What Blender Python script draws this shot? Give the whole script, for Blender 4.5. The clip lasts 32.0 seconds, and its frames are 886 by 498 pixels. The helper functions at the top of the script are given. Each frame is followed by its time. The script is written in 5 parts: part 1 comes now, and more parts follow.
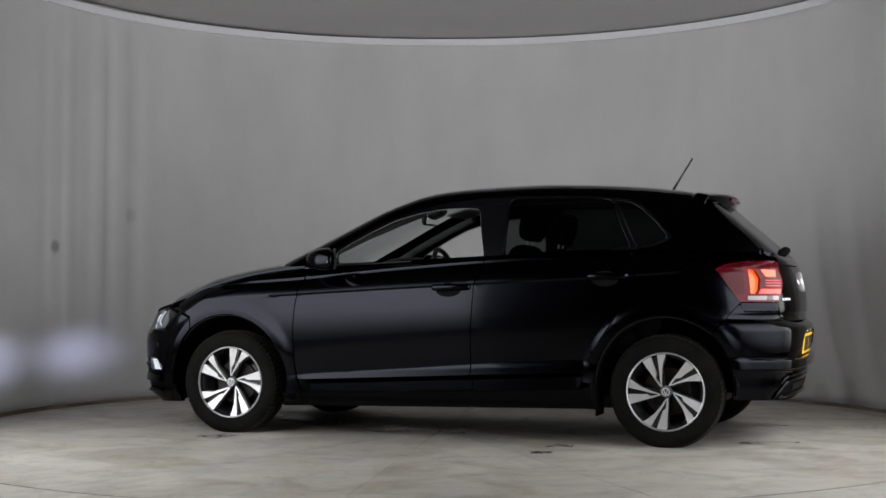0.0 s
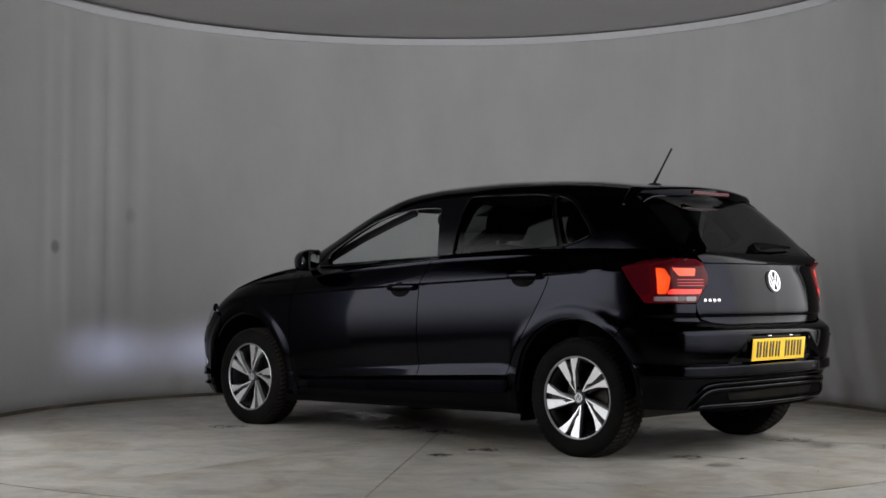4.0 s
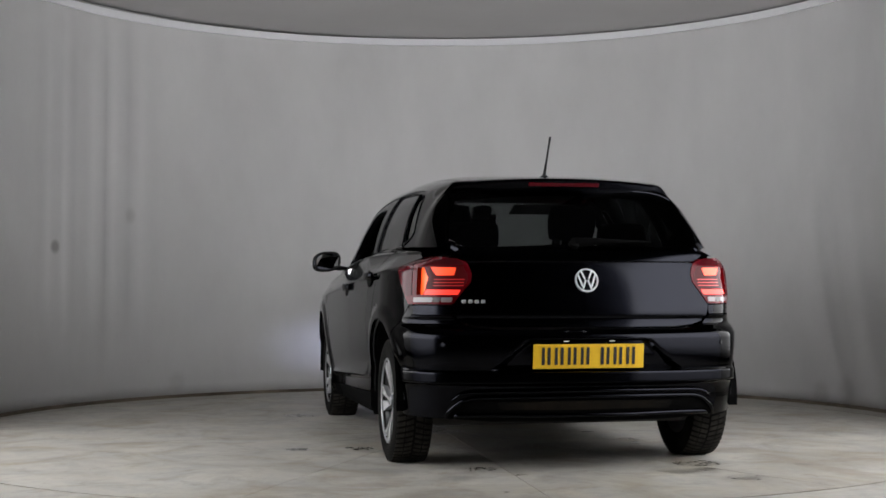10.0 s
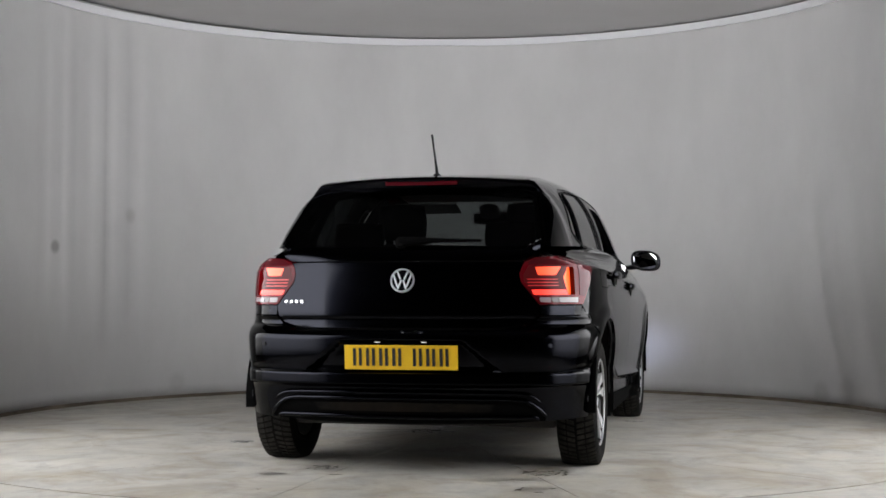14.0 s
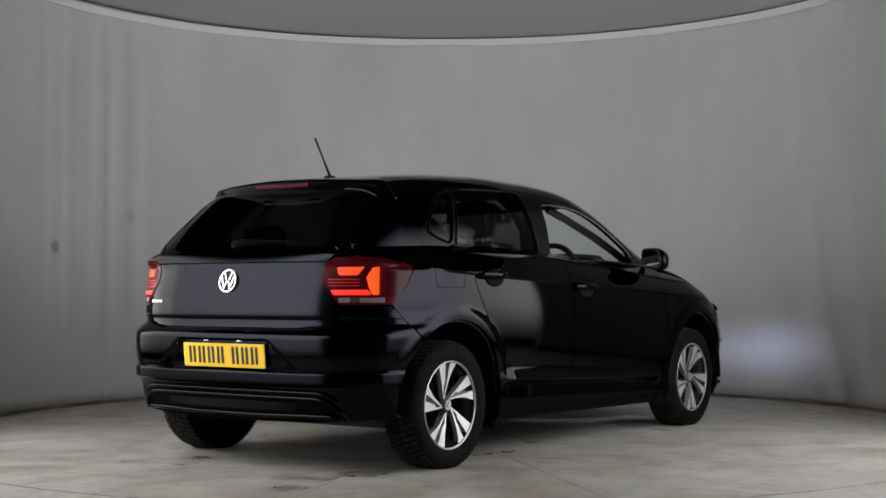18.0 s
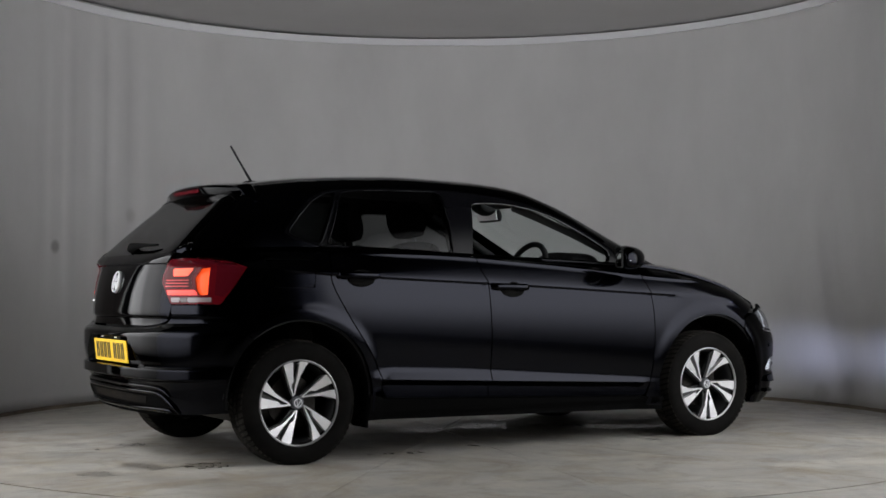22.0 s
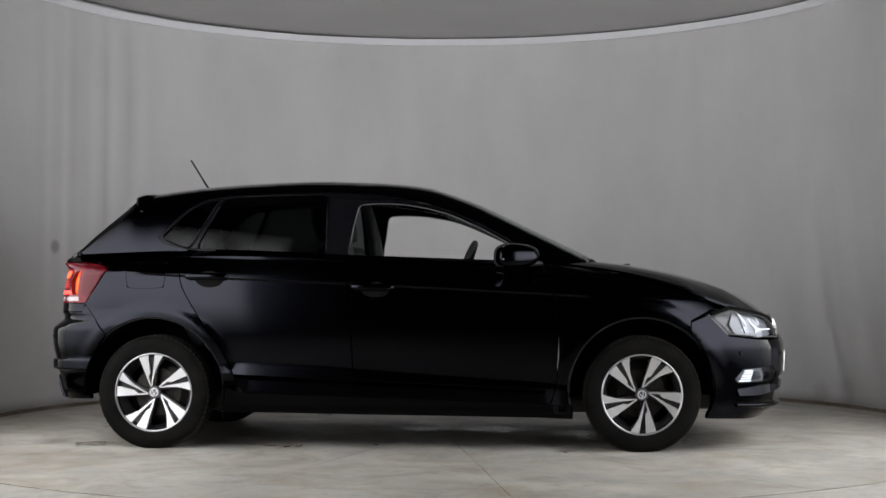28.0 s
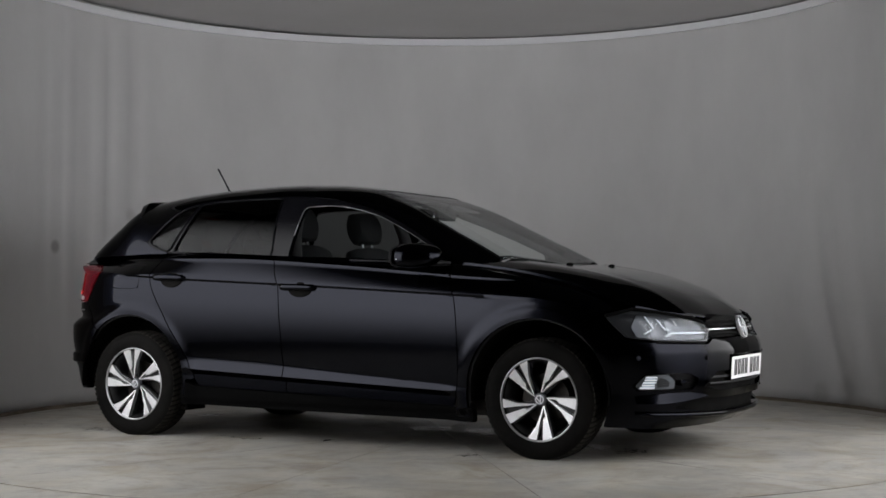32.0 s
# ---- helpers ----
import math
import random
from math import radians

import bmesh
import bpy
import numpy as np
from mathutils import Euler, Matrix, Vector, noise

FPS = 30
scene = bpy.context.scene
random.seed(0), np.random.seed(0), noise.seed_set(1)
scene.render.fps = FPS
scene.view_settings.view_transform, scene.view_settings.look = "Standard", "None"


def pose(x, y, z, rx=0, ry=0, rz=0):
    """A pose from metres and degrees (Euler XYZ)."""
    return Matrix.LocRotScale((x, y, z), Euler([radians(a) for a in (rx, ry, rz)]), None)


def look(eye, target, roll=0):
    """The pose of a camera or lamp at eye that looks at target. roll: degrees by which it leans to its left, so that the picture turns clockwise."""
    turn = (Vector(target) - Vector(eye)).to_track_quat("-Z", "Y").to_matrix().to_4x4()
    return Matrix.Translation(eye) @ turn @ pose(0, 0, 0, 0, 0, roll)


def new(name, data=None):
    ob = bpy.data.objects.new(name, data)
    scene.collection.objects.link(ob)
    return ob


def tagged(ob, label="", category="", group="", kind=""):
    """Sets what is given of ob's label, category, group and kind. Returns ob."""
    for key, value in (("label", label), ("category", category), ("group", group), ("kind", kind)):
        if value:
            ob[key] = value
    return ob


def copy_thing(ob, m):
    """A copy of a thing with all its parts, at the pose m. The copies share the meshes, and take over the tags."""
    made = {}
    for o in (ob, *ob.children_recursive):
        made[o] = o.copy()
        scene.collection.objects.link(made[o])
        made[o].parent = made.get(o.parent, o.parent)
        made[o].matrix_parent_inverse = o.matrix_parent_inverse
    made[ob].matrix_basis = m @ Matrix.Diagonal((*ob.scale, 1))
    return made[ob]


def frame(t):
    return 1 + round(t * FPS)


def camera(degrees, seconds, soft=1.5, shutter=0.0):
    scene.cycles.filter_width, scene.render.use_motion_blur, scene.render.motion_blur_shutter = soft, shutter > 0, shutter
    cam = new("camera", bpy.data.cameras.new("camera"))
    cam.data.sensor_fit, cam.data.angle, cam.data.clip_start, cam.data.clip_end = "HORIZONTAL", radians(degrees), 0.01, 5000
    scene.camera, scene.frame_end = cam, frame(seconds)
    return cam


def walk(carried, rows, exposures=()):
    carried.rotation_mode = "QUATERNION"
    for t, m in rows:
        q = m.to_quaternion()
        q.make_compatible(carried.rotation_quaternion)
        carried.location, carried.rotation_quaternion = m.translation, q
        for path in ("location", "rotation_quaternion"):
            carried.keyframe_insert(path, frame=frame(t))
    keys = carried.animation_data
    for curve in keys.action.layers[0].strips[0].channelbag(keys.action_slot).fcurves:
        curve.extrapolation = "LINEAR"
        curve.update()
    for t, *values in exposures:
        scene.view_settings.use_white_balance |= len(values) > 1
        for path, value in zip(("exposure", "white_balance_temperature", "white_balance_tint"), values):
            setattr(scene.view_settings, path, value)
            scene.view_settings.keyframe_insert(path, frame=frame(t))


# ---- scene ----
# ---- camera: fixed on a stand before the open side of the booth ----
EYE = (0.008, -8.3236, 0.8337)
cam = camera(35.234, 32.0, soft=1.6)
CAMPOSE = look(EYE, (0.008, -8.3236 + 10 * math.cos(radians(1.653)), 0.8337 + 10 * math.sin(radians(1.653))), -0.09)
walk(cam, [(0, CAMPOSE), (32, CAMPOSE)], exposures=[(0, -0.36), (1, -0.6), (2, -0.76), (3, -0.87), (6, -0.29), (9, -0.22), (11, -0.2), (13, 0.1), (14.5, 0.08), (17, -0.4), (19, -0.47), (20, -0.45), (21, -0.58), (22, -0.70), (23, -0.76), (24, -0.5), (25, -0.16), (28, -0.15), (30, -0.32), (31, -0.45), (32, -0.68)])

# ---- light: two tall soft boxes at the open side of the booth, faint hall light ----
world = bpy.data.worlds.new("hall_light")
scene.world = world
world.use_nodes = True
world.node_tree.nodes["Background"].inputs[0].default_value = (0.55, 0.6, 0.7, 1)
world.node_tree.nodes["Background"].inputs[1].default_value = 0.015
BOX_LIGHT = 6.25       # glow of the diffusers


# ---- material helpers ----
def material(name, color=(0.5, 0.5, 0.5), rough=0.5, metal=0.0, **more):
    m = bpy.data.materials.new(name)
    m.use_nodes = True
    b = m.node_tree.nodes["Principled BSDF"]
    b.inputs["Base Color"].default_value = (*color, 1)
    b.inputs["Roughness"].default_value = rough
    b.inputs["Metallic"].default_value = metal
    for key, value in more.items():
        b.inputs[key.replace("_", " ").title().replace("Ior", "IOR")].default_value = value
    return m


def node(m, kind, **values):
    n = m.node_tree.nodes.new(kind)
    for key, value in values.items():
        if key in n.inputs:
            n.inputs[key].default_value = value
    return n


def link(m, a, out, b, inp):
    m.node_tree.links.new(a.outputs[out], b.inputs[inp])


def shader(m):
    return m.node_tree.nodes["Principled BSDF"]


def ramp(m, *stops):
    n = m.node_tree.nodes.new("ShaderNodeValToRGB")
    while len(n.color_ramp.elements) < len(stops):
        n.color_ramp.elements.new(0.5)
    for e, (p, c) in zip(n.color_ramp.elements, stops):
        e.position, e.color = p, (*c, 1)
    return n


def mottle(m, low, high, scale, detail=6.0, coords="Object", stretch=(1, 1, 1), bump=0.0, bump_scale=60.0, rough=None):
    """Base colour wandering between two tones, with fine relief."""
    tex = m.node_tree.nodes.new("ShaderNodeTexCoord")
    mp = m.node_tree.nodes.new("ShaderNodeMapping")
    mp.inputs["Scale"].default_value = stretch
    link(m, tex, coords, mp, "Vector")
    n = node(m, "ShaderNodeTexNoise", Scale=scale, Detail=detail, Roughness=0.6)
    link(m, mp, "Vector", n, "Vector")
    r = ramp(m, (0.3, low), (0.7, high))
    link(m, n, "Fac", r, "Fac")
    link(m, r, "Color", shader(m), "Base Color")
    if rough:
        rr = ramp(m, (0.3, (rough[0],) * 3), (0.7, (rough[1],) * 3))
        link(m, n, "Fac", rr, "Fac")
        link(m, rr, "Color", shader(m), "Roughness")
    if bump:
        f = node(m, "ShaderNodeTexNoise", Scale=bump_scale, Detail=4.0)
        link(m, mp, "Vector", f, "Vector")
        b = node(m, "ShaderNodeBump", Strength=bump, Distance=0.004)
        link(m, f, "Fac", b, "Height")
        link(m, b, "Normal", shader(m), "Normal")
    return r


def glow(name, color, strength, rough=0.4):
    m = material(name, color, rough)
    shader(m).inputs["Emission Color"].default_value = (*color, 1)
    shader(m).inputs["Emission Strength"].default_value = strength
    return m


def glass(name, tint, rough=0.02):
    """Thin tinted pane: looks through, with a mirror-like face."""
    m = bpy.data.materials.new(name)
    m.use_nodes = True
    t = m.node_tree
    t.nodes.clear()
    out = t.nodes.new("ShaderNodeOutputMaterial")
    tr = t.nodes.new("ShaderNodeBsdfTransparent")
    tr.inputs["Color"].default_value = (*tint, 1)
    gl = t.nodes.new("ShaderNodeBsdfGlossy")
    gl.inputs["Roughness"].default_value = rough
    fr = t.nodes.new("ShaderNodeLayerWeight")
    pw = t.nodes.new("ShaderNodeMath")
    pw.operation, pw.inputs[1].default_value = "POWER", 5.0
    ad = t.nodes.new("ShaderNodeMath")
    ad.operation, ad.inputs[1].default_value, ad.inputs[2].default_value = "MULTIPLY_ADD", 0.9, 0.015
    mx = t.nodes.new("ShaderNodeMixShader")
    t.links.new(fr.outputs["Facing"], pw.inputs[0])
    t.links.new(pw.outputs[0], ad.inputs[0])
    t.links.new(ad.outputs[0], mx.inputs[0])
    t.links.new(tr.outputs[0], mx.inputs[1])
    t.links.new(gl.outputs[0], mx.inputs[2])
    t.links.new(mx.outputs[0], out.inputs["Surface"])
    return m


# ---- materials ----
PAINT = material("black_metallic_paint", (0.0068, 0.0072, 0.0100), 0.20, 1.0, coat_weight=1.0, coat_roughness=0.05)
shader(PAINT).inputs["Coat IOR"].default_value = 1.16
shader(PAINT).inputs["Specular Tint"].default_value = (0.03, 0.03, 0.04, 1)
BLACK = material("black_plastic", (0.012, 0.012, 0.013), 0.55, specular_ior_level=0.2)
mottle(BLACK, (0.009, 0.009, 0.010), (0.016, 0.016, 0.017), 14.0, bump=0.15, bump_scale=500.0)
GLOSS = material("gloss_black_trim", (0.004, 0.004, 0.005), 0.18, specular_ior_level=0.11)
RUBBER = material("rubber_seal", (0.0022, 0.0022, 0.0022), 0.9, specular_ior_level=0.03)
CHROME = material("chrome", (0.85, 0.86, 0.88), 0.30, 0.85)
TYRE = material("tyre_rubber", (0.013, 0.013, 0.013), 0.75, specular_ior_level=0.06)
mottle(TYRE, (0.002, 0.0019, 0.0018), (0.007, 0.0064, 0.0057), 9.0, bump=0.3, bump_scale=160.0)
TREAD = material("dusty_tread_rubber", (0.02, 0.02, 0.02), 0.85, specular_ior_level=0.1)
mottle(TREAD, (0.006, 0.0056, 0.005), (0.034, 0.031, 0.027), 16.0)
RIM_EDGE = material("turned_rim_edge", (0.34, 0.34, 0.345), 0.42, 0.8)
ALLOY = material("machined_alloy", (0.88, 0.88, 0.89), 0.36, 0.8)
mottle(ALLOY, (0.70, 0.70, 0.71), (0.79, 0.79, 0.80), 30.0, bump=0.05, bump_scale=400.0)
ALLOY_DARK = material("black_lacquered_alloy", (0.012, 0.012, 0.013), 0.3)
MATT = material("matt_black_insert", (0.004, 0.004, 0.004), 0.8, specular_ior_level=0.05)
mottle(MATT, (0.003, 0.003, 0.003), (0.007, 0.0066, 0.006), 12.0, bump=0.2, bump_scale=300.0)
BAFFLE = material("matt_black_baffle", (0.0004, 0.0004, 0.0004), 1.0, specular_ior_level=0.0)
STEEL = material("brake_steel", (0.32, 0.30, 0.28), 0.45, 0.9)
mottle(STEEL, (0.014, 0.012, 0.011), (0.04, 0.037, 0.034), 20.0)
CLOTH = material("dark_seat_cloth", (0.02, 0.02, 0.022), 0.9)
mottle(CLOTH, (0.005, 0.005, 0.006), (0.012, 0.012, 0.014), 60.0, bump=0.3, bump_scale=900.0)
CABIN = material("dark_cabin_plastic", (0.02, 0.02, 0.021), 0.65)
mottle(CABIN, (0.008, 0.008, 0.009), (0.015, 0.015, 0.016), 25.0, bump=0.2, bump_scale=600.0)
LINING = material("grey_headlining", (0.16, 0.155, 0.15), 0.9)
mottle(LINING, (0.13, 0.125, 0.12), (0.18, 0.175, 0.17), 40.0)
CLEAR = glass("clear_glass", (0.80, 0.86, 0.84))
PRIVACY = glass("privacy_glass", (0.10, 0.106, 0.106))
LENS = glass("lamp_lens", (0.92, 0.94, 0.96))
MIRROR = material("mirror_glass", (0.8, 0.8, 0.8), 0.02, 1.0)
RED_LENS = material("red_lens", (0.085, 0.003, 0.006), 0.15, specular_ior_level=0.15)
RED_DARK = material("smoked_red_lens", (0.055, 0.003, 0.006), 0.12, specular_ior_level=0.13)
RED_GLOW = glow("red_lamp_glow", (1.0, 0.035, 0.02), 1.1)
RED_HOT = glow("red_lamp_core", (1.0, 0.09, 0.015), 1.5)
WHITE_LENS = material("white_lens", (0.21, 0.17, 0.175), 0.2)
DRL = glow("white_lamp_glow", (0.93, 0.96, 1.0), 0.30)
DRL_DIM = glow("pale_lamp_glow", (0.93, 0.96, 1.0), 0.10)
INDICATOR = material("clear_indicator_lens", (0.62, 0.62, 0.64), 0.2)
BEAM = glow("dipped_beam_source", (0.64, 0.68, 1.0), 8000.0)
YELLOW = material("yellow_plate", (0.80, 0.50, 0.015), 0.4)
mottle(YELLOW, (0.76, 0.46, 0.012), (0.83, 0.52, 0.018), 12.0)
WHITE = material("white_plate", (0.75, 0.75, 0.74), 0.4)
INK = material("black_ink", (0.012, 0.012, 0.012), 0.5)
UNDER = material("underbody_steel", (0.03, 0.027, 0.024), 0.7)
mottle(UNDER, (0.010, 0.009, 0.008), (0.026, 0.023, 0.020), 7.0, bump=0.3, bump_scale=90.0)
DIRTY = material("dusty_black_plastic", (0.03, 0.026, 0.022), 0.8, specular_ior_level=0.08)
mottle(DIRTY, (0.003, 0.0028, 0.0025), (0.012, 0.009, 0.006), 9.0, bump=0.3, bump_scale=200.0)


# ---- geometry helpers ----
def mesh_of(name, verts, faces, mat, parent=None, label="", smooth=True):
    me = bpy.data.meshes.new(name)
    me.from_pydata([tuple(v) for v in verts], [], faces)
    me.materials.append(mat)
    me.update()
    if smooth:
        me.shade_smooth()
    ob = new(name, me)
    if parent:
        ob.parent = parent
    if label:
        ob["label"] = label
    return ob


def part(name, bm, mat, parent=None, label="", smooth=None):
    """Links a bmesh as one mesh object; edges sharper than `smooth` degrees stay sharp."""
    if smooth is not None:
        for f in bm.faces:
            f.smooth = True
        for e in bm.edges:
            e.smooth = len(e.link_faces) == 2 and e.calc_face_angle(0) < radians(smooth)
    me = bpy.data.meshes.new(name)
    bm.to_mesh(me)
    bm.free()
    me.materials.append(mat)
    ob = new(name, me)
    if parent:
        ob.parent = parent
    if label:
        ob["label"] = label
    return ob


def box(sx, sy, sz, m=None, bevel=0.01, seg=2):
    bm = bmesh.new()
    bmesh.ops.create_cube(bm, size=1)
    bmesh.ops.scale(bm, vec=(sx, sy, sz), verts=bm.verts)
    if bevel:
        bmesh.ops.bevel(bm, geom=bm.edges[:], offset=bevel, segments=seg, affect="EDGES", profile=0.5)
    if m:
        bmesh.ops.transform(bm, matrix=m, verts=bm.verts)
    return bm


def lathe(profile, n=48, axis="Z", closed=False):
    """Turned body from (radius, height) pairs."""
    bm = bmesh.new()
    rings = []
    for r, h in profile:
        ring = []
        for i in range(n):
            a = 2 * math.pi * i / n
            x, y = r * math.cos(a), r * math.sin(a)
            ring.append(bm.verts.new((x, y, h) if axis == "Z" else (x, h, y)))
        rings.append(ring)
    pairs = list(zip(rings, rings[1:])) + ([(rings[-1], rings[0])] if closed else [])
    for a, b in pairs:
        for i in range(n):
            j = (i + 1) % n
            bm.faces.new((a[i], a[j], b[j], b[i]))
    bmesh.ops.recalc_face_normals(bm, faces=bm.faces)
    return bm


def tube(points, radius, n=8, cap=True):
    """A round bar along a line of points."""
    bm = bmesh.new()
    pts = [Vector(p) for p in points]
    rings = []
    for i, p in enumerate(pts):
        d = (pts[min(i + 1, len(pts) - 1)] - pts[max(i - 1, 0)]).normalized()
        u = d.cross(Vector((0.13, 0.31, 0.94))).normalized()
        v = d.cross(u)
        r = radius[i] if isinstance(radius, (list, tuple)) else radius
        rings.append([bm.verts.new(p + r * (math.cos(2 * math.pi * k / n) * u + math.sin(2 * math.pi * k / n) * v)) for k in range(n)])
    for a, b in zip(rings, rings[1:]):
        for k in range(n):
            bm.faces.new((a[k], a[(k + 1) % n], b[(k + 1) % n], b[k]))
    if cap:
        bm.faces.new(rings[0])
        bm.faces.new(rings[-1])
    bmesh.ops.recalc_face_normals(bm, faces=bm.faces)
    return bm


def spline(points, n):
    """A smooth line (Catmull-Rom) through 2D or 3D points."""
    p = [np.array(q, float) for q in points]
    p = [2 * p[0] - p[1]] + p + [2 * p[-1] - p[-2]]
    out = []
    for i in range(1, len(p) - 2):
        for k in range(n):
            t = k / n
            out.append(0.5 * (2 * p[i] + (p[i + 1] - p[i - 1]) * t + (2 * p[i - 1] - 5 * p[i] + 4 * p[i + 1] - p[i + 2]) * t * t
                              + (3 * p[i] - p[i - 1] - 3 * p[i + 1] + p[i + 2]) * t ** 3))
    out.append(p[-2])
    return np.array(out)


def curve(pairs):
    """A smooth function of one variable through (x, value) pairs (monotone cubic)."""
    xs, ys = np.array(pairs, float).T
    h, d = np.diff(xs), np.diff(ys) / np.diff(xs)
    m = np.zeros_like(ys)
    m[0], m[-1] = d[0], d[-1]
    for i in range(1, len(xs) - 1):
        if d[i - 1] * d[i] > 0:
            w1, w2 = 2 * h[i] + h[i - 1], h[i] + 2 * h[i - 1]
            m[i] = (w1 + w2) / (w1 / d[i - 1] + w2 / d[i])

    def f(x):
        x = np.clip(np.asarray(x, float), xs[0], xs[-1])
        i = np.clip(np.searchsorted(xs, x) - 1, 0, len(xs) - 2)
        t = (x - xs[i]) / h[i]
        return ((1 + 2 * t) * (1 - t) ** 2 * ys[i] + t * (1 - t) ** 2 * h[i] * m[i]
                + t * t * (3 - 2 * t) * ys[i + 1] + t * t * (t - 1) * h[i] * m[i + 1])
    return f


# ---- the booth ----
BOOTH = (0.057, 0.345)       # centre of the round wall
BOOTH_R = 3.034
WALL_H = 2.93

WALLCLOTH = material("grey_white_wall_cloth", (0.6, 0.6, 0.6), 0.85)
mottle(WALLCLOTH, (0.537, 0.530, 0.528), (0.623, 0.615, 0.610), 1.4, stretch=(1, 1, 0.5), bump=0.12, bump_scale=25.0)


def blot(m, places, dark, ragged=0.0, wet=None):
    """Round soft patches, stains and painted shade alike, at given places (x, y, z, radius, depth) multiplied into the
    base colour.
    """
    tex = m.node_tree.nodes.new("ShaderNodeTexCoord")
    src = shader(m).inputs["Base Color"].links[0].from_socket
    where = tex.outputs["Object"]
    if ragged:
        n = node(m, "ShaderNodeTexNoise", Scale=9.0, Detail=7.0, Roughness=0.72)
        link(m, tex, "Object", n, "Vector")
        sub = m.node_tree.nodes.new("ShaderNodeVectorMath")
        sub.operation, sub.inputs[1].default_value = "SUBTRACT", (0.5, 0.5, 0.5)
        link(m, n, "Color", sub, 0)
        mul = m.node_tree.nodes.new("ShaderNodeVectorMath")
        mul.operation = "MULTIPLY_ADD"
        mul.inputs[1].default_value = (ragged, ragged, 0)
        link(m, sub, "Vector", mul, 0)
        m.node_tree.links.new(where, mul.inputs[2])
        where = mul.outputs["Vector"]
    total = torn = None
    if ragged:
        n = node(m, "ShaderNodeTexNoise", Scale=26.0, Detail=6.0, Roughness=0.7, Distortion=0.8)
        link(m, tex, "Object", n, "Vector")
        torn = m.node_tree.nodes.new("ShaderNodeMapRange")
        for key, v in (("From Min", 0.40), ("From Max", 0.56), ("To Min", 0.45), ("To Max", 1.0)):
            torn.inputs[key].default_value = v
        link(m, n, "Fac", torn, "Value")
    for x, y, z, r, deep in places:
        d = m.node_tree.nodes.new("ShaderNodeVectorMath")
        d.operation = "DISTANCE"
        d.inputs[1].default_value = (x, y, z)
        m.node_tree.links.new(where, d.inputs[0])
        mr = m.node_tree.nodes.new("ShaderNodeMapRange")
        mr.interpolation_type = "SMOOTHSTEP"
        for key, v in (("From Min", r * (0.74 if ragged else 0.35)), ("From Max", r), ("To Min", deep), ("To Max", 0.0)):
            mr.inputs[key].default_value = v
        link(m, d, "Value", mr, "Value")
        share = mr.outputs["Result"]
        if torn:
            cut = m.node_tree.nodes.new("ShaderNodeMath")
            cut.operation = "MULTIPLY"
            m.node_tree.links.new(share, cut.inputs[0])
            link(m, torn, "Result", cut, 1)
            share = cut.outputs[0]
        mix = m.node_tree.nodes.new("ShaderNodeMix")
        mix.data_type = "RGBA"
        mix.inputs["B"].default_value = (*dark, 1)
        m.node_tree.links.new(share, mix.inputs["Factor"])
        m.node_tree.links.new(src, mix.inputs["A"])
        src = mix.outputs["Result"]
        if wet is not None:
            mx = m.node_tree.nodes.new("ShaderNodeMath")
            mx.operation = "MAXIMUM"
            m.node_tree.links.new(share, mx.inputs[0])
            if total:
                m.node_tree.links.new(total, mx.inputs[1])
            else:
                mx.inputs[1].default_value = 0.0
            total = mx.outputs[0]
    if total:
        rough = shader(m).inputs["Roughness"]
        mm = m.node_tree.nodes.new("ShaderNodeMix")
        m.node_tree.links.new(total, mm.inputs["Factor"])
        m.node_tree.links.new(rough.links[0].from_socket, mm.inputs["A"])
        mm.inputs["B"].default_value = wet
        m.node_tree.links.new(mm.outputs["Result"], rough)
    m.node_tree.links.new(src, shader(m).inputs["Base Color"])


blot(WALLCLOTH, [(-2.74, 1.52, 1.14, 0.066, 0.75), (-2.37, 2.17, 1.39, 0.085, 0.34), (-2.72, 1.56, 2.0, 0.012, 0.6), (-2.70, 1.58, 1.995, 0.010, 0.6), (-2.25, 2.32, 0.29, 0.03, 0.3),
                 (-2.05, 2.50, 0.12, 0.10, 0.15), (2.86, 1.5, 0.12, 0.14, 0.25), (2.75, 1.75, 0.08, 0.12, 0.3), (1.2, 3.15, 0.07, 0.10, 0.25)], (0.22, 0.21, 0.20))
CONCRETE = material("pale_painted_concrete", (0.55, 0.53, 0.49), 0.5)
mottle(CONCRETE, (0.31, 0.297, 0.268), (0.43, 0.415, 0.38), 2.2, bump=0.1, bump_scale=40.0, rough=(0.45, 0.7))
DISC = material("pale_turntable_concrete", (0.55, 0.53, 0.49), 0.5)
mottle(DISC, (0.31, 0.297, 0.268), (0.43, 0.415, 0.38), 2.2, bump=0.1, bump_scale=40.0, rough=(0.4, 0.7))
DARK_HALL = material("dark_hall_paint", (0.05, 0.05, 0.055), 0.9)
mottle(DARK_HALL, (0.04, 0.04, 0.045), (0.06, 0.06, 0.065), 0.8)
CEIL = material("white_ceiling_board", (0.5, 0.49, 0.48), 0.9)
mottle(CEIL, (0.46, 0.45, 0.445), (0.51, 0.50, 0.495), 0.7)
RAIL = material("white_rail", (0.8, 0.8, 0.82), 0.4)
GAP = material("dark_gap", (0.02, 0.02, 0.02), 0.9)

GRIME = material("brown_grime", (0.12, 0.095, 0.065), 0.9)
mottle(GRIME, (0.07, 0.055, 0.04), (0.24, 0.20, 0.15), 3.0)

OPEN = 78.0      # half of the opening, degrees from the camera's side


def booth_point(deg, r, z):
    a = radians(deg)
    return (BOOTH[0] + r * math.cos(a), BOOTH[1] + r * math.sin(a), z)


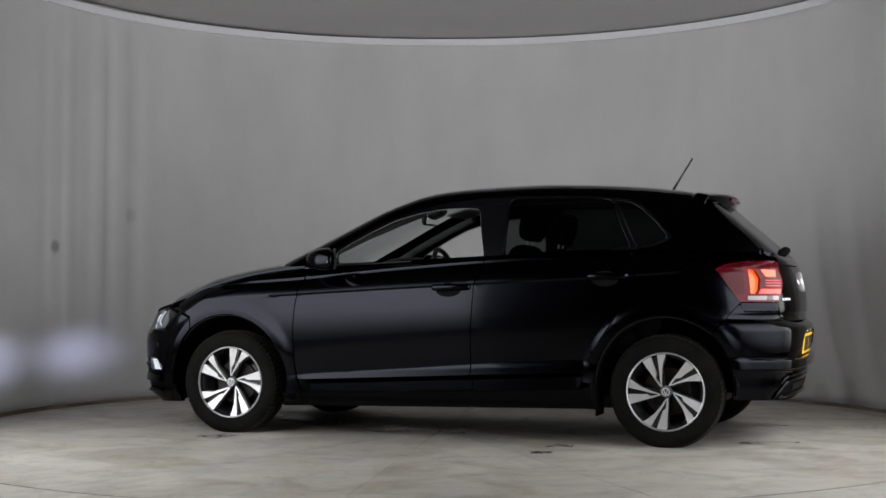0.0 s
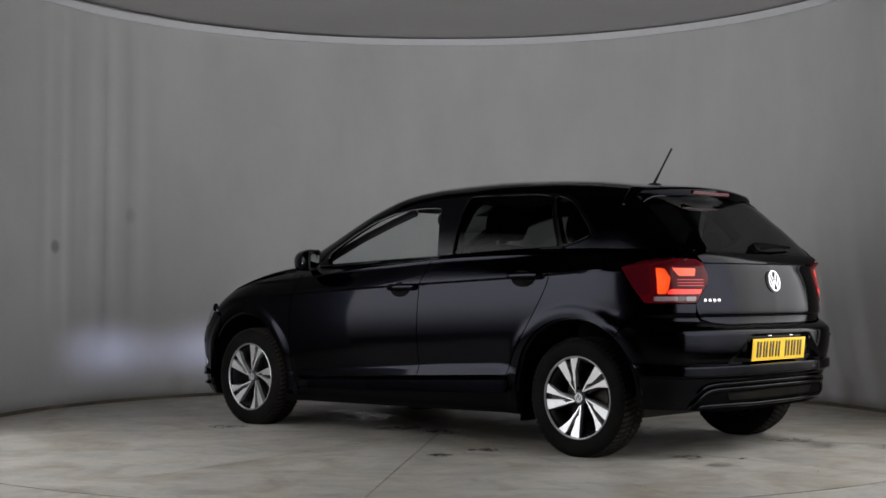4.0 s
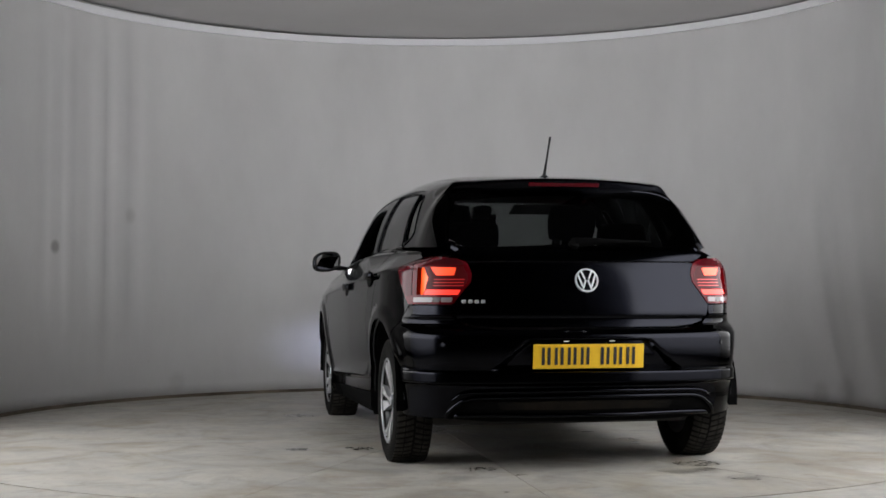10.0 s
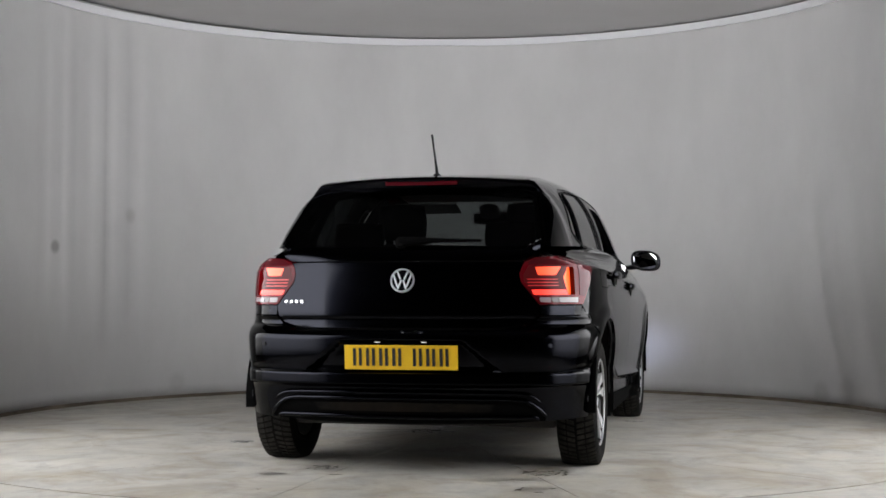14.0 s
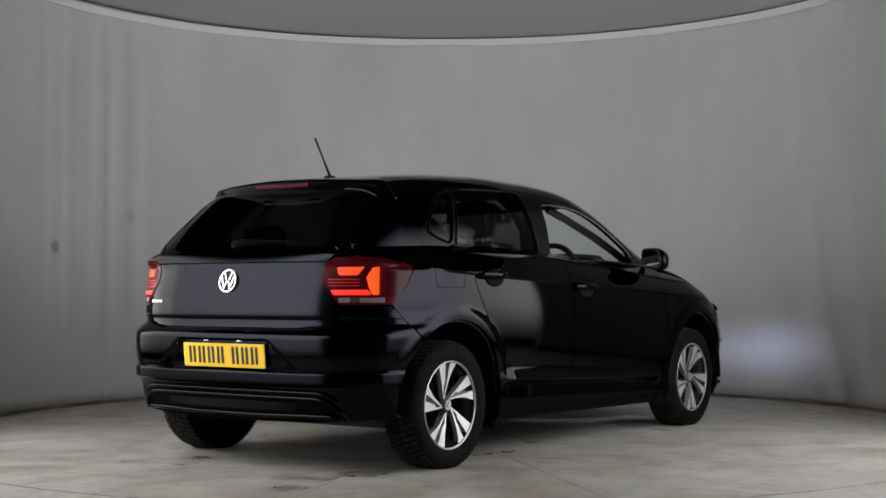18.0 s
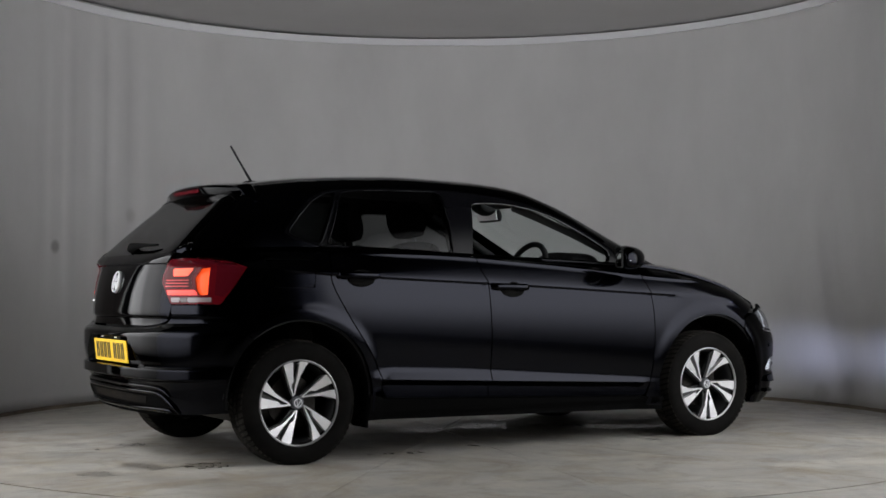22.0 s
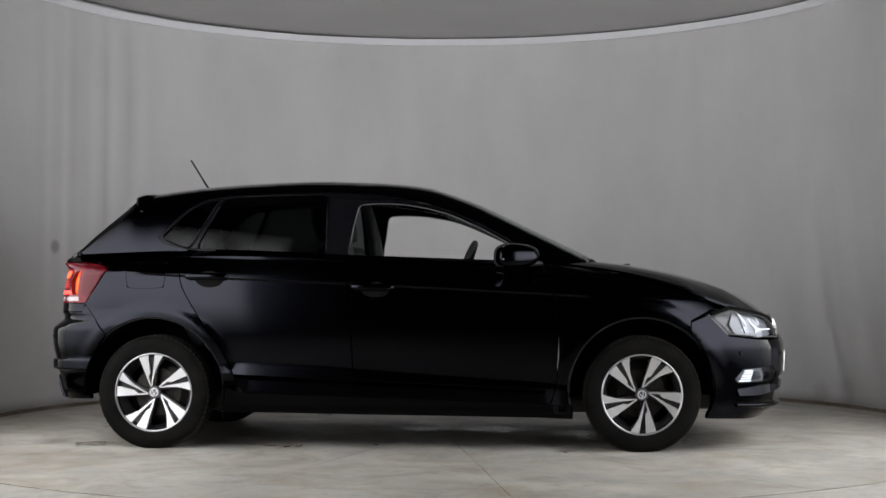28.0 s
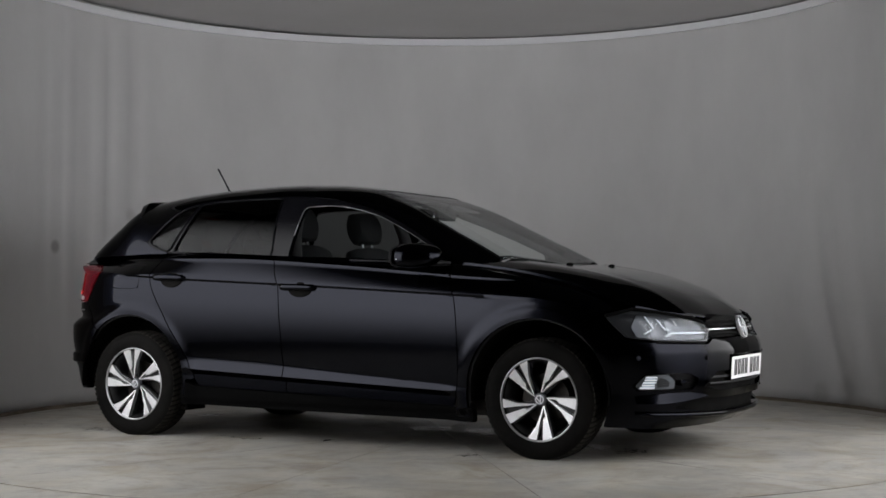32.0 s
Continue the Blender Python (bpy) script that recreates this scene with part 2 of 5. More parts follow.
def fold(deg, z):
    """Soft upright creases of the cloth: shallow steps that catch the light of one side."""
    k = 0.0
    high = float(np.interp(z, [0.0, 0.5, 0.9, 2.5, 2.85], [0.1, 0.25, 1.0, 1.0, 0.4]))
    for centre, width, deep in ((155.4, 0.45, 0.0013), (153.9, 0.8, -0.0010), (149.9, 0.9, 0.0022), (147.9, 0.6, -0.0018), (146.1, 0.8, 0.0024), (143.5, 0.9, -0.0020),
                                (141.1, 0.8, 0.0014), (138.6, 1.2, -0.0010), (158.6, 0.5, 0.0006), (160.5, 0.8, -0.0006)):
        k -= 4.6 * high * deep * math.tanh((deg - centre) / width)
    bend = 8.0 * (1 - math.exp(-z / 0.75))
    low = float(np.interp(z, [0.0, 0.6, 1.6, 2.3], [1.0, 1.0, 0.5, 0.0]))
    for centre, width, deep in ((20.8, 1.1, 0.0062), (23.6, 1.6, -0.0052), (17.4, 0.9, 0.0036), (15.2, 1.2, -0.0036), (27.5, 1.5, 0.0016), (12.0, 1.2, 0.0030)):
        k -= 2.4 * low * deep * math.tanh((deg - centre - bend) / width)
    return k + 0.0015 * math.sin(deg * 0.5 + z)


def build_booth():
    verts, faces = [], []
    n, rows = 640, 30
    for j in range(rows + 1):
        for i in range(n + 1):
            deg = -90 + OPEN + (360 - 2 * OPEN) * i / n
            z = WALL_H * j / rows
            verts.append(booth_point(deg, BOOTH_R - fold(deg, z), z))
    for j in range(rows):
        for i in range(n):
            a = j * (n + 1) + i
            faces.append((a, a + 1, a + n + 2, a + n + 1))
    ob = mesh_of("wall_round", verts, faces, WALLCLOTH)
    so = ob.modifiers.new("thick", "SOLIDIFY")
    so.thickness, so.offset = 0.03, -1
    tagged(ob, "round booth wall of pale grey cloth with soft folds", "wall", kind="structure")

    def ring(name, r0, r1, z0, z1, mat, a0=-90 + OPEN, a1=270 - OPEN, n=200, drop=0):
        v, f = [], []
        for i in range(n + 1):
            d = a0 + (a1 - a0) * i / n
            sag = drop * float(np.interp(d, [100, 160, 180], [0, 0.026, 0.036]))
            v += [booth_point(d, r0, z0 - sag), booth_point(d, r1, z0 - sag), booth_point(d, r1, z1 - sag), booth_point(d, r0, z1 - sag)]
        for i in range(n):
            for k in range(4):
                f.append((4 * i + k, 4 * i + (k + 1) % 4, 4 * i + 4 + (k + 1) % 4, 4 * i + 4 + k))
        f += [(0, 1, 2, 3), (4 * n + 3, 4 * n + 2, 4 * n + 1, 4 * n)]
        return mesh_of(name, v, f, mat, smooth=False)
    tagged(ring("trim_rail", BOOTH_R - 0.06, BOOTH_R - 0.035, 2.877, 2.930, RAIL, drop=1), "slim white rail along the top of the round wall", "rail", kind="structure")
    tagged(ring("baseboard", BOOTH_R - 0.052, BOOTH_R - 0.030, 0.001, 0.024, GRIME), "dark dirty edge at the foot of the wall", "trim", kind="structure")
    c = lathe([(0.001, 2.945), (3.3, 2.945), (3.3, 3.0), (0.001, 3.0)], 96)
    bmesh.ops.translate(c, vec=(BOOTH[0], BOOTH[1], 0), verts=c.verts)
    # the board covers the rear of the booth only; ahead of it the hall is open and dark
    bmesh.ops.bisect_plane(c, geom=c.verts[:] + c.edges[:] + c.faces[:], plane_co=(0, 1.25, 0), plane_no=(0, -1, 0), clear_outer=True)
    tagged(part("ceiling", c, CEIL), "pale ceiling above the booth", "ceiling", kind="structure")


def build_floor():
    bm = bmesh.new()
    n = 120
    inner = [bm.verts.new((2.978 * math.cos(2 * math.pi * i / n), 2.978 * math.sin(2 * math.pi * i / n), 0)) for i in range(n)]
    outer = []
    for i in range(n):
        a = 2 * math.pi * i / n
        c, s = math.cos(a), math.sin(a)
        k = min(6.0 / max(abs(c), 1e-6), (5.5 if s > 0 else 12.0) / max(abs(s), 1e-6))
        outer.append(bm.verts.new((k * c, k * s, 0)))
    low = [bm.verts.new((v.co.x, v.co.y, -0.06)) for v in inner]
    for i in range(n):
        j = (i + 1) % n
        bm.faces.new((inner[i], outer[i], outer[j], inner[j]))
        bm.faces.new((inner[i], inner[j], low[j], low[i]))
    tagged(part("floor", bm, CONCRETE), "pale painted concrete floor round the turntable", "floor", kind="structure")
    for name, sx, sy, sz, x, y, z in (("wall_east", 0.2, 17.9, 5, 6.1, -3.25, 2.5), ("wall_west", 0.2, 17.9, 5, -6.1, -3.25, 2.5),
                                      ("wall_north", 12.4, 0.2, 5, 0, 5.8, 2.5), ("wall_south", 12.4, 0.2, 5, 0, -12.3, 2.5)):
        tagged(part(name, box(sx, sy, sz, pose(x, y, z), 0), DARK_HALL), "dark wall of the hall outside the booth", "wall", kind="structure")
    tagged(part("ceiling_hall", box(12.4, 18.3, 0.2, pose(0, -3.25, 5.1), 0), DARK_HALL), "dark ceiling of the hall", "ceiling", kind="structure")
    tagged(part("floor_pit", box(6.2, 6.2, 0.02, pose(0, 0, -0.09), 0), GAP), "dark pit below the turntable", "floor", kind="structure")


# broad dark patches: wet dirt, deepened to paint in the shade under the car
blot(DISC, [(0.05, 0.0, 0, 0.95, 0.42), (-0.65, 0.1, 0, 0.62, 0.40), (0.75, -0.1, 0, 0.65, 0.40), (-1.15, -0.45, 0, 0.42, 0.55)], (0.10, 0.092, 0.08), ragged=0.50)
# the concrete's own stains and wet spots
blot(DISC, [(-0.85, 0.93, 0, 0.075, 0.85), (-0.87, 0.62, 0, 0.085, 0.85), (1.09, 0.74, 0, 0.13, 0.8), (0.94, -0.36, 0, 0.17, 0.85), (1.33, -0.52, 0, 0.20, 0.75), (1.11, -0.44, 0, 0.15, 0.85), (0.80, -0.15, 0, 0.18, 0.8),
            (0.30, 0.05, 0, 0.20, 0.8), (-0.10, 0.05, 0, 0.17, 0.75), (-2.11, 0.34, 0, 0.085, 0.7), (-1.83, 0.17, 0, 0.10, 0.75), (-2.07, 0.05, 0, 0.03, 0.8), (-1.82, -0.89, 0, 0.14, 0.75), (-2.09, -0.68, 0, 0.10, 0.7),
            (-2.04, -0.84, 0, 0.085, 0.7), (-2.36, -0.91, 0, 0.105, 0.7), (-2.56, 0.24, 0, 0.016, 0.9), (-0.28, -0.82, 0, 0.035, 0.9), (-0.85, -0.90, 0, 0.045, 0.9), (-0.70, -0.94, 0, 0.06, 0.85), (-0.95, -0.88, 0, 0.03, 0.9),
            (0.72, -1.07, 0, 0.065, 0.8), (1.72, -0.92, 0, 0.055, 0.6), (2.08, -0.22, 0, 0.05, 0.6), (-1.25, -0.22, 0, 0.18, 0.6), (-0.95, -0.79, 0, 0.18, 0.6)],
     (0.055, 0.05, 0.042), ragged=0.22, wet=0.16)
for floor_mat, amount in ((DISC, 0.8), (CONCRETE, 0.65)):
    # faint brown drifts and pale scuffs
    tex = floor_mat.node_tree.nodes.new("ShaderNodeTexCoord")
    nz = node(floor_mat, "ShaderNodeTexNoise", Scale=1.7, Detail=8.0, Roughness=0.68, Distortion=1.2)
    link(floor_mat, tex, "Object", nz, "Vector")
    rp = ramp(floor_mat, (0.46, (0, 0, 0)), (0.66, (amount,) * 3))
    link(floor_mat, nz, "Fac", rp, "Fac")
    mix = floor_mat.node_tree.nodes.new("ShaderNodeMix")
    mix.data_type = "RGBA"
    mix.inputs["B"].default_value = (0.24, 0.205, 0.155, 1)
    floor_mat.node_tree.links.new(shader(floor_mat).inputs["Base Color"].links[0].from_socket, mix.inputs["A"])
    link(floor_mat, rp, "Color", mix, "Factor")
    # small dark specks and scuffs
    ns = node(floor_mat, "ShaderNodeTexNoise", Scale=7.0, Detail=7.0, Roughness=0.75, Distortion=0.6)
    link(floor_mat, tex, "Object", ns, "Vector")
    rs = ramp(floor_mat, (0.54, (0, 0, 0)), (0.72, (0.6,) * 3))
    link(floor_mat, ns, "Fac", rs, "Fac")
    speck = floor_mat.node_tree.nodes.new("ShaderNodeMix")
    speck.data_type = "RGBA"
    speck.inputs["B"].default_value = (0.17, 0.15, 0.12, 1)
    floor_mat.node_tree.links.new(mix.outputs["Result"], speck.inputs["A"])
    link(floor_mat, rs, "Color", speck, "Factor")
    # fine blotches, yellowish against bluish grey
    nf = node(floor_mat, "ShaderNodeTexNoise", Scale=3.6, Detail=9.0, Roughness=0.74, Distortion=0.4)
    link(floor_mat, tex, "Object", nf, "Vector")
    rf = ramp(floor_mat, (0.36, (0.80, 0.81, 0.83)), (0.50, (0.97, 0.97, 0.96)), (0.64, (1.07, 1.05, 0.98)))
    link(floor_mat, nf, "Fac", rf, "Fac")
    blotch = floor_mat.node_tree.nodes.new("ShaderNodeMix")
    blotch.data_type, blotch.blend_type = "RGBA", "MULTIPLY"
    blotch.inputs["Factor"].default_value = 1.0
    floor_mat.node_tree.links.new(speck.outputs["Result"], blotch.inputs["A"])
    link(floor_mat, rf, "Color", blotch, "B")
    floor_mat.node_tree.links.new(blotch.outputs["Result"], shader(floor_mat).inputs["Base Color"])
JOINT = material("brown_joint_filler", (0.30, 0.25, 0.18), 0.8)
mottle(JOINT, (0.20, 0.16, 0.11), (0.42, 0.37, 0.30), 4.0)


def build_turntable():
    """Fourteen poured segments with narrow joints between them."""
    t = new("turntable")
    tagged(t, "large round turntable of stained pale concrete segments", "turntable")
    part("base_plate", lathe([(0.001, -0.004), (2.958, -0.004), (2.958, -0.06), (0.001, -0.06)], 160), JOINT, t, "brown filler in the joints")
    step = 360 / 14
    for k in range(14):
        a0, a1 = radians(178 + step * k), radians(178 + step * (k + 1))
        bm = bmesh.new()
        rim = [bm.verts.new((2.962 * math.cos(a), 2.962 * math.sin(a), 0)) for a in np.linspace(a0 + 0.0006, a1 - 0.0006, 14)]
        mid = (a0 + a1) / 2
        tip = bm.verts.new((0.012 * math.cos(mid), 0.012 * math.sin(mid), 0))
        f = bm.faces.new([tip] + rim)
        r = bmesh.ops.extrude_face_region(bm, geom=[f])
        low = [v for v in r["geom"] if isinstance(v, bmesh.types.BMVert)]
        bmesh.ops.translate(bm, vec=(0, 0, -0.05), verts=low)
        bmesh.ops.recalc_face_normals(bm, faces=bm.faces)
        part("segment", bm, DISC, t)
    return t


DIFFUSER = glow("soft_light_cloth", (0.985, 0.99, 1.015), BOX_LIGHT)


def soften(m, strength):
    """Brightest in the middle of the cloth, fading to its rim."""
    tex = m.node_tree.nodes.new("ShaderNodeTexCoord")
    sep = m.node_tree.nodes.new("ShaderNodeSeparateXYZ")
    link(m, tex, "Generated", sep, "Vector")
    last = None
    for axis, rim, rim2 in (("X", 0.05, 0.05), ("Z", 0.30, 0.38)):
        r = m.node_tree.nodes.new("ShaderNodeValToRGB")
        r.color_ramp.interpolation = "EASE"
        e = r.color_ramp.elements
        e[0].position, e[0].color = 0.0, (0, 0, 0, 1)
        e[1].position, e[1].color = rim, (1, 1, 1, 1)
        for p, c in ((1 - rim2, 1), (1.0, 0)):
            q = e.new(p)
            q.color = (c, c, c, 1)
        link(m, sep, axis, r, "Fac")
        mul = m.node_tree.nodes.new("ShaderNodeMath")
        mul.operation = "MULTIPLY"
        link(m, r, "Color", mul, 0)
        if last:
            link(m, last, "Value", mul, 1)
        else:
            mul.inputs[1].default_value = strength
        last = mul
    link(m, last, "Value", shader(m), "Emission Strength")


soften(DIFFUSER, BOX_LIGHT)


def build_softbox(x, y, z, rz, w, h):
    s = new("soft_box")
    tagged(s, "large white soft light cloth in a black frame", "studio lamp", "soft boxes at the booth's open side")
    s.matrix_world = pose(x, y, 0, 0, 0, rz)
    part("diffuser", box(w, 0.01, h, pose(0, 0.0, z), 0), DIFFUSER, s)
    for dz in (-1, 1):
        part("frame_bar", box(w + 0.06, 0.05, 0.03, pose(0, 0.01, z + dz * (h / 2 + 0.015)), 0.005), BLACK, s)
    for dx in (-1, 1):
        part("frame_bar", box(0.03, 0.05, h, pose(dx * (w / 2 + 0.015), 0.01, z), 0.005), BLACK, s)
        part("stand", tube([(dx * w * 0.4, 0.07, 0), (dx * w * 0.4, 0.07, z)], 0.02), BLACK, s)
    part("back", box(w, 0.02, h, pose(0, 0.04, z), 0), BLACK, s)
    return s


build_booth()
build_floor()
TURNTABLE = build_turntable()
build_softbox(-2.62, -1.80, 1.51, 115, 3.8, 2.76)
build_softbox(2.66, -1.80, 1.51, 246.5, 3.8, 2.76)


# ---- the car: body surface as functions, x forward from the rear axle, y to the car's left, z up ----
HUB_Z, TYRE_R, AXLES = 0.293, 0.303, (0.0, 2.551)
half_plan = curve([(-0.75, 0.81), (-0.45, 0.836), (-0.1, 0.854), (0.4, 0.866), (1.2, 0.872), (2.0, 0.868), (2.5, 0.862), (2.85, 0.838), (3.15, 0.79), (3.4, 0.72)])
crease_a = curve([(-0.5, 1.02), (-0.33, 1.017), (0.7, 1.003), (1.4, 0.962), (2.1, 0.903), (2.6, 0.868), (3.2, 0.80)])
crease_b = curve([(-0.6, 0.955), (-0.27, 0.938), (0.3, 0.902), (1.2, 0.860), (2.1, 0.812), (2.4, 0.795), (3.3, 0.74)])
front_x = curve([(0.12, 3.20), (0.17, 3.27), (0.22, 3.325), (0.30, 3.345), (0.40, 3.362), (0.52, 3.366), (0.57, 3.352), (0.60, 3.332), (0.68, 3.295), (0.75, 3.21), (0.85, 3.1)])
rear_x = curve([(0.15, -0.50), (0.22, -0.585), (0.30, -0.625), (0.380, -0.645), (0.404, -0.662), (0.411, -0.683), (0.416, -0.6850), (0.455, -0.6850), (0.460, -0.683), (0.468, -0.668), (0.50, -0.676), (0.54, -0.6835), (0.57, -0.6855), (0.612, -0.6860), (0.627, -0.682), (0.645, -0.664), (0.662, -0.645), (0.695, -0.640), (0.708, -0.649), (0.72, -0.650),
                (0.80, -0.642), (0.90, -0.622), (0.955, -0.604), (1.0, -0.574), (1.1, -0.47)])
front_bow = curve([(0, 0), (0.2, 0.008), (0.45, 0.06), (0.6, 0.125), (0.7, 0.20), (0.8, 0.32), (0.95, 0.60)])
rear_bow = curve([(0, 0), (0.2, 0.004), (0.45, 0.026), (0.6, 0.060), (0.7, 0.115), (0.78, 0.21), (0.95, 0.60)])
bonnet_z = curve([(2.0, 1.01), (2.38, 0.975), (2.69, 0.930), (2.89, 0.884), (3.04, 0.832), (3.17, 0.764), (3.26, 0.690), (3.34, 0.60)])
roof_z = curve([(-0.62, 0.93), (-0.57, 1.0), (-0.48, 1.085), (-0.38, 1.175), (-0.28, 1.263), (-0.22, 1.317), (-0.16, 1.356), (0.0, 1.388), (0.25, 1.415), (0.5, 1.430), (0.8, 1.438),
                (1.1, 1.427), (1.32, 1.407), (1.45, 1.384), (1.55, 1.354), (1.67, 1.310), (1.84, 1.231), (2.01, 1.148), (2.2, 1.056), (2.35, 0.978), (2.42, 0.93)])
green_y = curve([(-0.62, 0.668), (-0.45, 0.702), (-0.2, 0.725), (0.0, 0.735), (0.3, 0.748), (0.6, 0.757), (1.2, 0.775), (1.8, 0.796), (2.1, 0.790), (2.45, 0.775)])
GZ0, GQ = 0.80, 1.6


def strip_z(x):
    """Lower edge of the bright fold above the sill."""
    return 0.392 - 0.043 * (x - 0.46)


def strip_h(x):
    """Height of the bright fold, tapering towards the front."""
    return 0.062 - 0.036 * np.clip((np.asarray(x, float) - 0.9) / 1.15, 0, 1)


def ramp01(a, b, v):
    t = np.clip((v - a) / (b - a), 0, 1)
    return t * t * (3 - 2 * t)


def side_y(x, z):
    """Half width of the lower body's flank."""
    x, z = np.asarray(x, float), np.asarray(z, float)
    za, zb, zs = crease_a(x), crease_b(x), strip_z(x)
    y = half_plan(x)
    top = np.interp(z - za, [-0.3, 0, 0.01, 0.03, 0.06, 0.16], [0, 0, -0.010, -0.036, -0.075, -0.12])
    mid = -0.042 * np.clip((z - zb) / np.maximum(za - 0.012 - zb, 0.02), 0, 1) ** 1.2
    tail = 1 - ramp01(-0.55, 0.0, x)
    top = top - 0.100 * (1 - ramp01(-0.45, 0.62, x)) * np.clip((z - 0.922) / 0.075, 0, 1.6)
    top = top - tail * (0.004 + 0.056 * ramp01(0.640, 0.735, z)) - 0.02 * ramp01(0.40, 0.20, z) * (1 - ramp01(-0.56, -0.34, x))
    top = top - (0.028 * (1 - ramp01(1.5, 2.0, x))) * ramp01(-0.45, -0.20, x) * np.clip((z - za) / 0.030, 0, 1)
    fade = 1 - ramp01(2.20, 2.36, x)
    under = np.clip(zb - z, 0, 1)
    fold_in = -0.008 * np.clip(under / 0.010, 0, 1) * fade
    low = np.clip(under, 0, 0.46)
    belly = (0.115 * low - 0.355 * low ** 2) * fade - 0.030 * ramp01(0.22, 0.44, under) * (1 - fade)
    door = ramp01(0.36, 0.50, x) * (1 - ramp01(2.02, 2.14, x))
    k = z - zs
    h = strip_h(x)
    strip = np.where(k > h, 0, np.where(k > 0, 0.024 * (1 - k / h) * h / 0.062, 0.024 * h / 0.062 - 0.045 * ramp01(0, 0.03, -k)))
    y = y + top + mid + fold_in + belly + strip * door - 0.015 * ramp01(0.03, 0.0, z - 0.2) * 1.0
    for ax in AXLES:
        r = np.hypot(x - ax, z - 0.315)
        lip = 0.012 * (1 - ramp01(0.405, 0.460, r))
        y = y + lip * ramp01(0.34, 0.37, r) * (z > 0.1) * ramp01(-0.6, -0.3, x)
    return y


def smin(a, b, k):
    h = np.clip(0.5 + 0.5 * (b - a) / k, 0, 1)
    return b * (1 - h) + a * h - k * h * (1 - h)


def low_field(x, y, z):
    """Above zero inside the lower body."""
    y = np.abs(y)
    s = side_y(x, z) - y
    # flat seat of the front number plate
    seat = 0.026 * ramp01(0.0, 0.02, 0.278 - y) * ramp01(0.374, 0.383, z) * (1 - ramp01(0.497, 0.506, z))
    s = smin(s, front_x(z) - front_bow(y) - seat - x, 0.10)
    # hollow for the rear number plate, its sides slanting in
    edge = 0.295 + 1.20 * (0.60 - z)
    hollow = 0.030 * ramp01(0.0, 0.040, edge - y) * ramp01(0.460, 0.472, z) * (1 - ramp01(0.600, 0.609, z))
    # the tailgate's face turns forward a little towards the lamps
    turned = 0.085 * np.clip(y - 0.375, 0, 0.4) * ramp01(0.655, 0.68, z)
    straight = 1 - 0.7 * ramp01(0.93, 1.0, z)
    return smin(s, x - rear_x(z) - (rear_bow(y) + turned) * straight - hollow, 0.07)


def bonnet_top(x, y):
    w = 0.935 - 0.055 * ramp01(2.7, 3.3, x)
    n = 6.0 - 2.8 * ramp01(2.15, 3.0, x)
    t = np.clip(np.abs(y) / w, 0, 0.999)
    z = 0.40 + (bonnet_z(x) - 0.40) * (1 - t ** n) ** (1 / n)
    z = z - 0.032 * ramp01(0.40, 0.72, np.abs(y)) * ramp01(2.75, 3.05, x)
    z = z - 0.035 * ramp01(0.18, 0.64, np.abs(y)) * ramp01(2.98, 3.18, x)
    return z + 0.006 * ramp01(0.40, 0.50, np.abs(y)) * (1 - ramp01(0.60, 0.75, np.abs(y)))


def fender_field(x, y, z):
    s = low_field(x, y, z)
    front = ramp01(1.95, 2.2, x)
    return np.where(front > 0, smin(s, bonnet_top(x, y) - z + 0.5 * (1 - front), 0.05), s)


def boxy(x):
    """How square the upper body's section is: squarer towards the tailgate."""
    return 6.0 + 4.2 * (1 - ramp01(-0.5, -0.03, x)) + 1.5 * ramp01(0.9, 1.5, x)


def green_side(x, z):
    t = np.clip((z - GZ0) / (roof_z(x) - GZ0), 0, 0.9995)
    return green_y(x) * (1 - t ** GQ) ** (1 / boxy(x))


def green_top(x, y):
    t = np.clip(np.abs(y) / green_y(x), 0, 0.9995)
    return GZ0 + (roof_z(x) - GZ0) * (1 - t ** boxy(x)) ** (1 / GQ)


def solve(field, lo, hi):
    """Where field(v) passes from inside (lo) to outside (hi)."""
    lo, hi = np.array(lo, float), np.array(hi, float)
    for _ in range(32):
        m = (lo + hi) / 2
        inside = field(m) > 0
        lo, hi = np.where(inside, m, lo), np.where(inside, hi, m)
    return lo


def on_side(u, v):
    """(x, z) to a point of the left flank."""
    y = solve(lambda q: fender_field(u, q, v), 0 * u, 0 * u + 1.1)
    return np.stack([u, y, v], 1)


def on_green_side(u, v):
    """(x, z) to the upper side, which flares out over the rear shoulder."""
    foot = belt(u)
    gap = np.maximum(side_y(u, foot) - green_side(u, foot), 0)
    flare = 0.7 * gap * (1 - ramp01(0.1, 0.5, u)) * ramp01(-0.47, -0.30, u) * ramp01(0.085, 0.0, v - foot) ** 1.5
    return np.stack([u, green_side(u, v) + flare, v], 1)


def on_green_top(u, v):
    return np.stack([u, v, green_top(u, v)], 1)


def on_bonnet(u, v):
    return np.stack([u, v, bonnet_top(u, v)], 1)


def on_front(u, v):
    """(y, z) to a point of the nose."""
    x = solve(lambda q: low_field(q, u, v), 0 * u + 2.0, 0 * u + 3.6)
    return np.stack([x, u, v], 1)


def on_rear(u, v):
    x = solve(lambda q: low_field(-q, u, v), 0 * u - 0.5, 0 * u + 0.9)
    return np.stack([-x, u, v], 1)


POLAR = 0.75    # metres of outline for each radian round a corner


def on_tail(u, v):
    """(angle from straight back, z) to a point of the tail."""
    c, s = np.cos(u / POLAR), np.sin(u / POLAR)
    r = solve(lambda q: low_field(-q * c, q * s, v), 0 * u, 0 * u + 1.3)
    return np.stack([-r * c, r * s, v], 1)


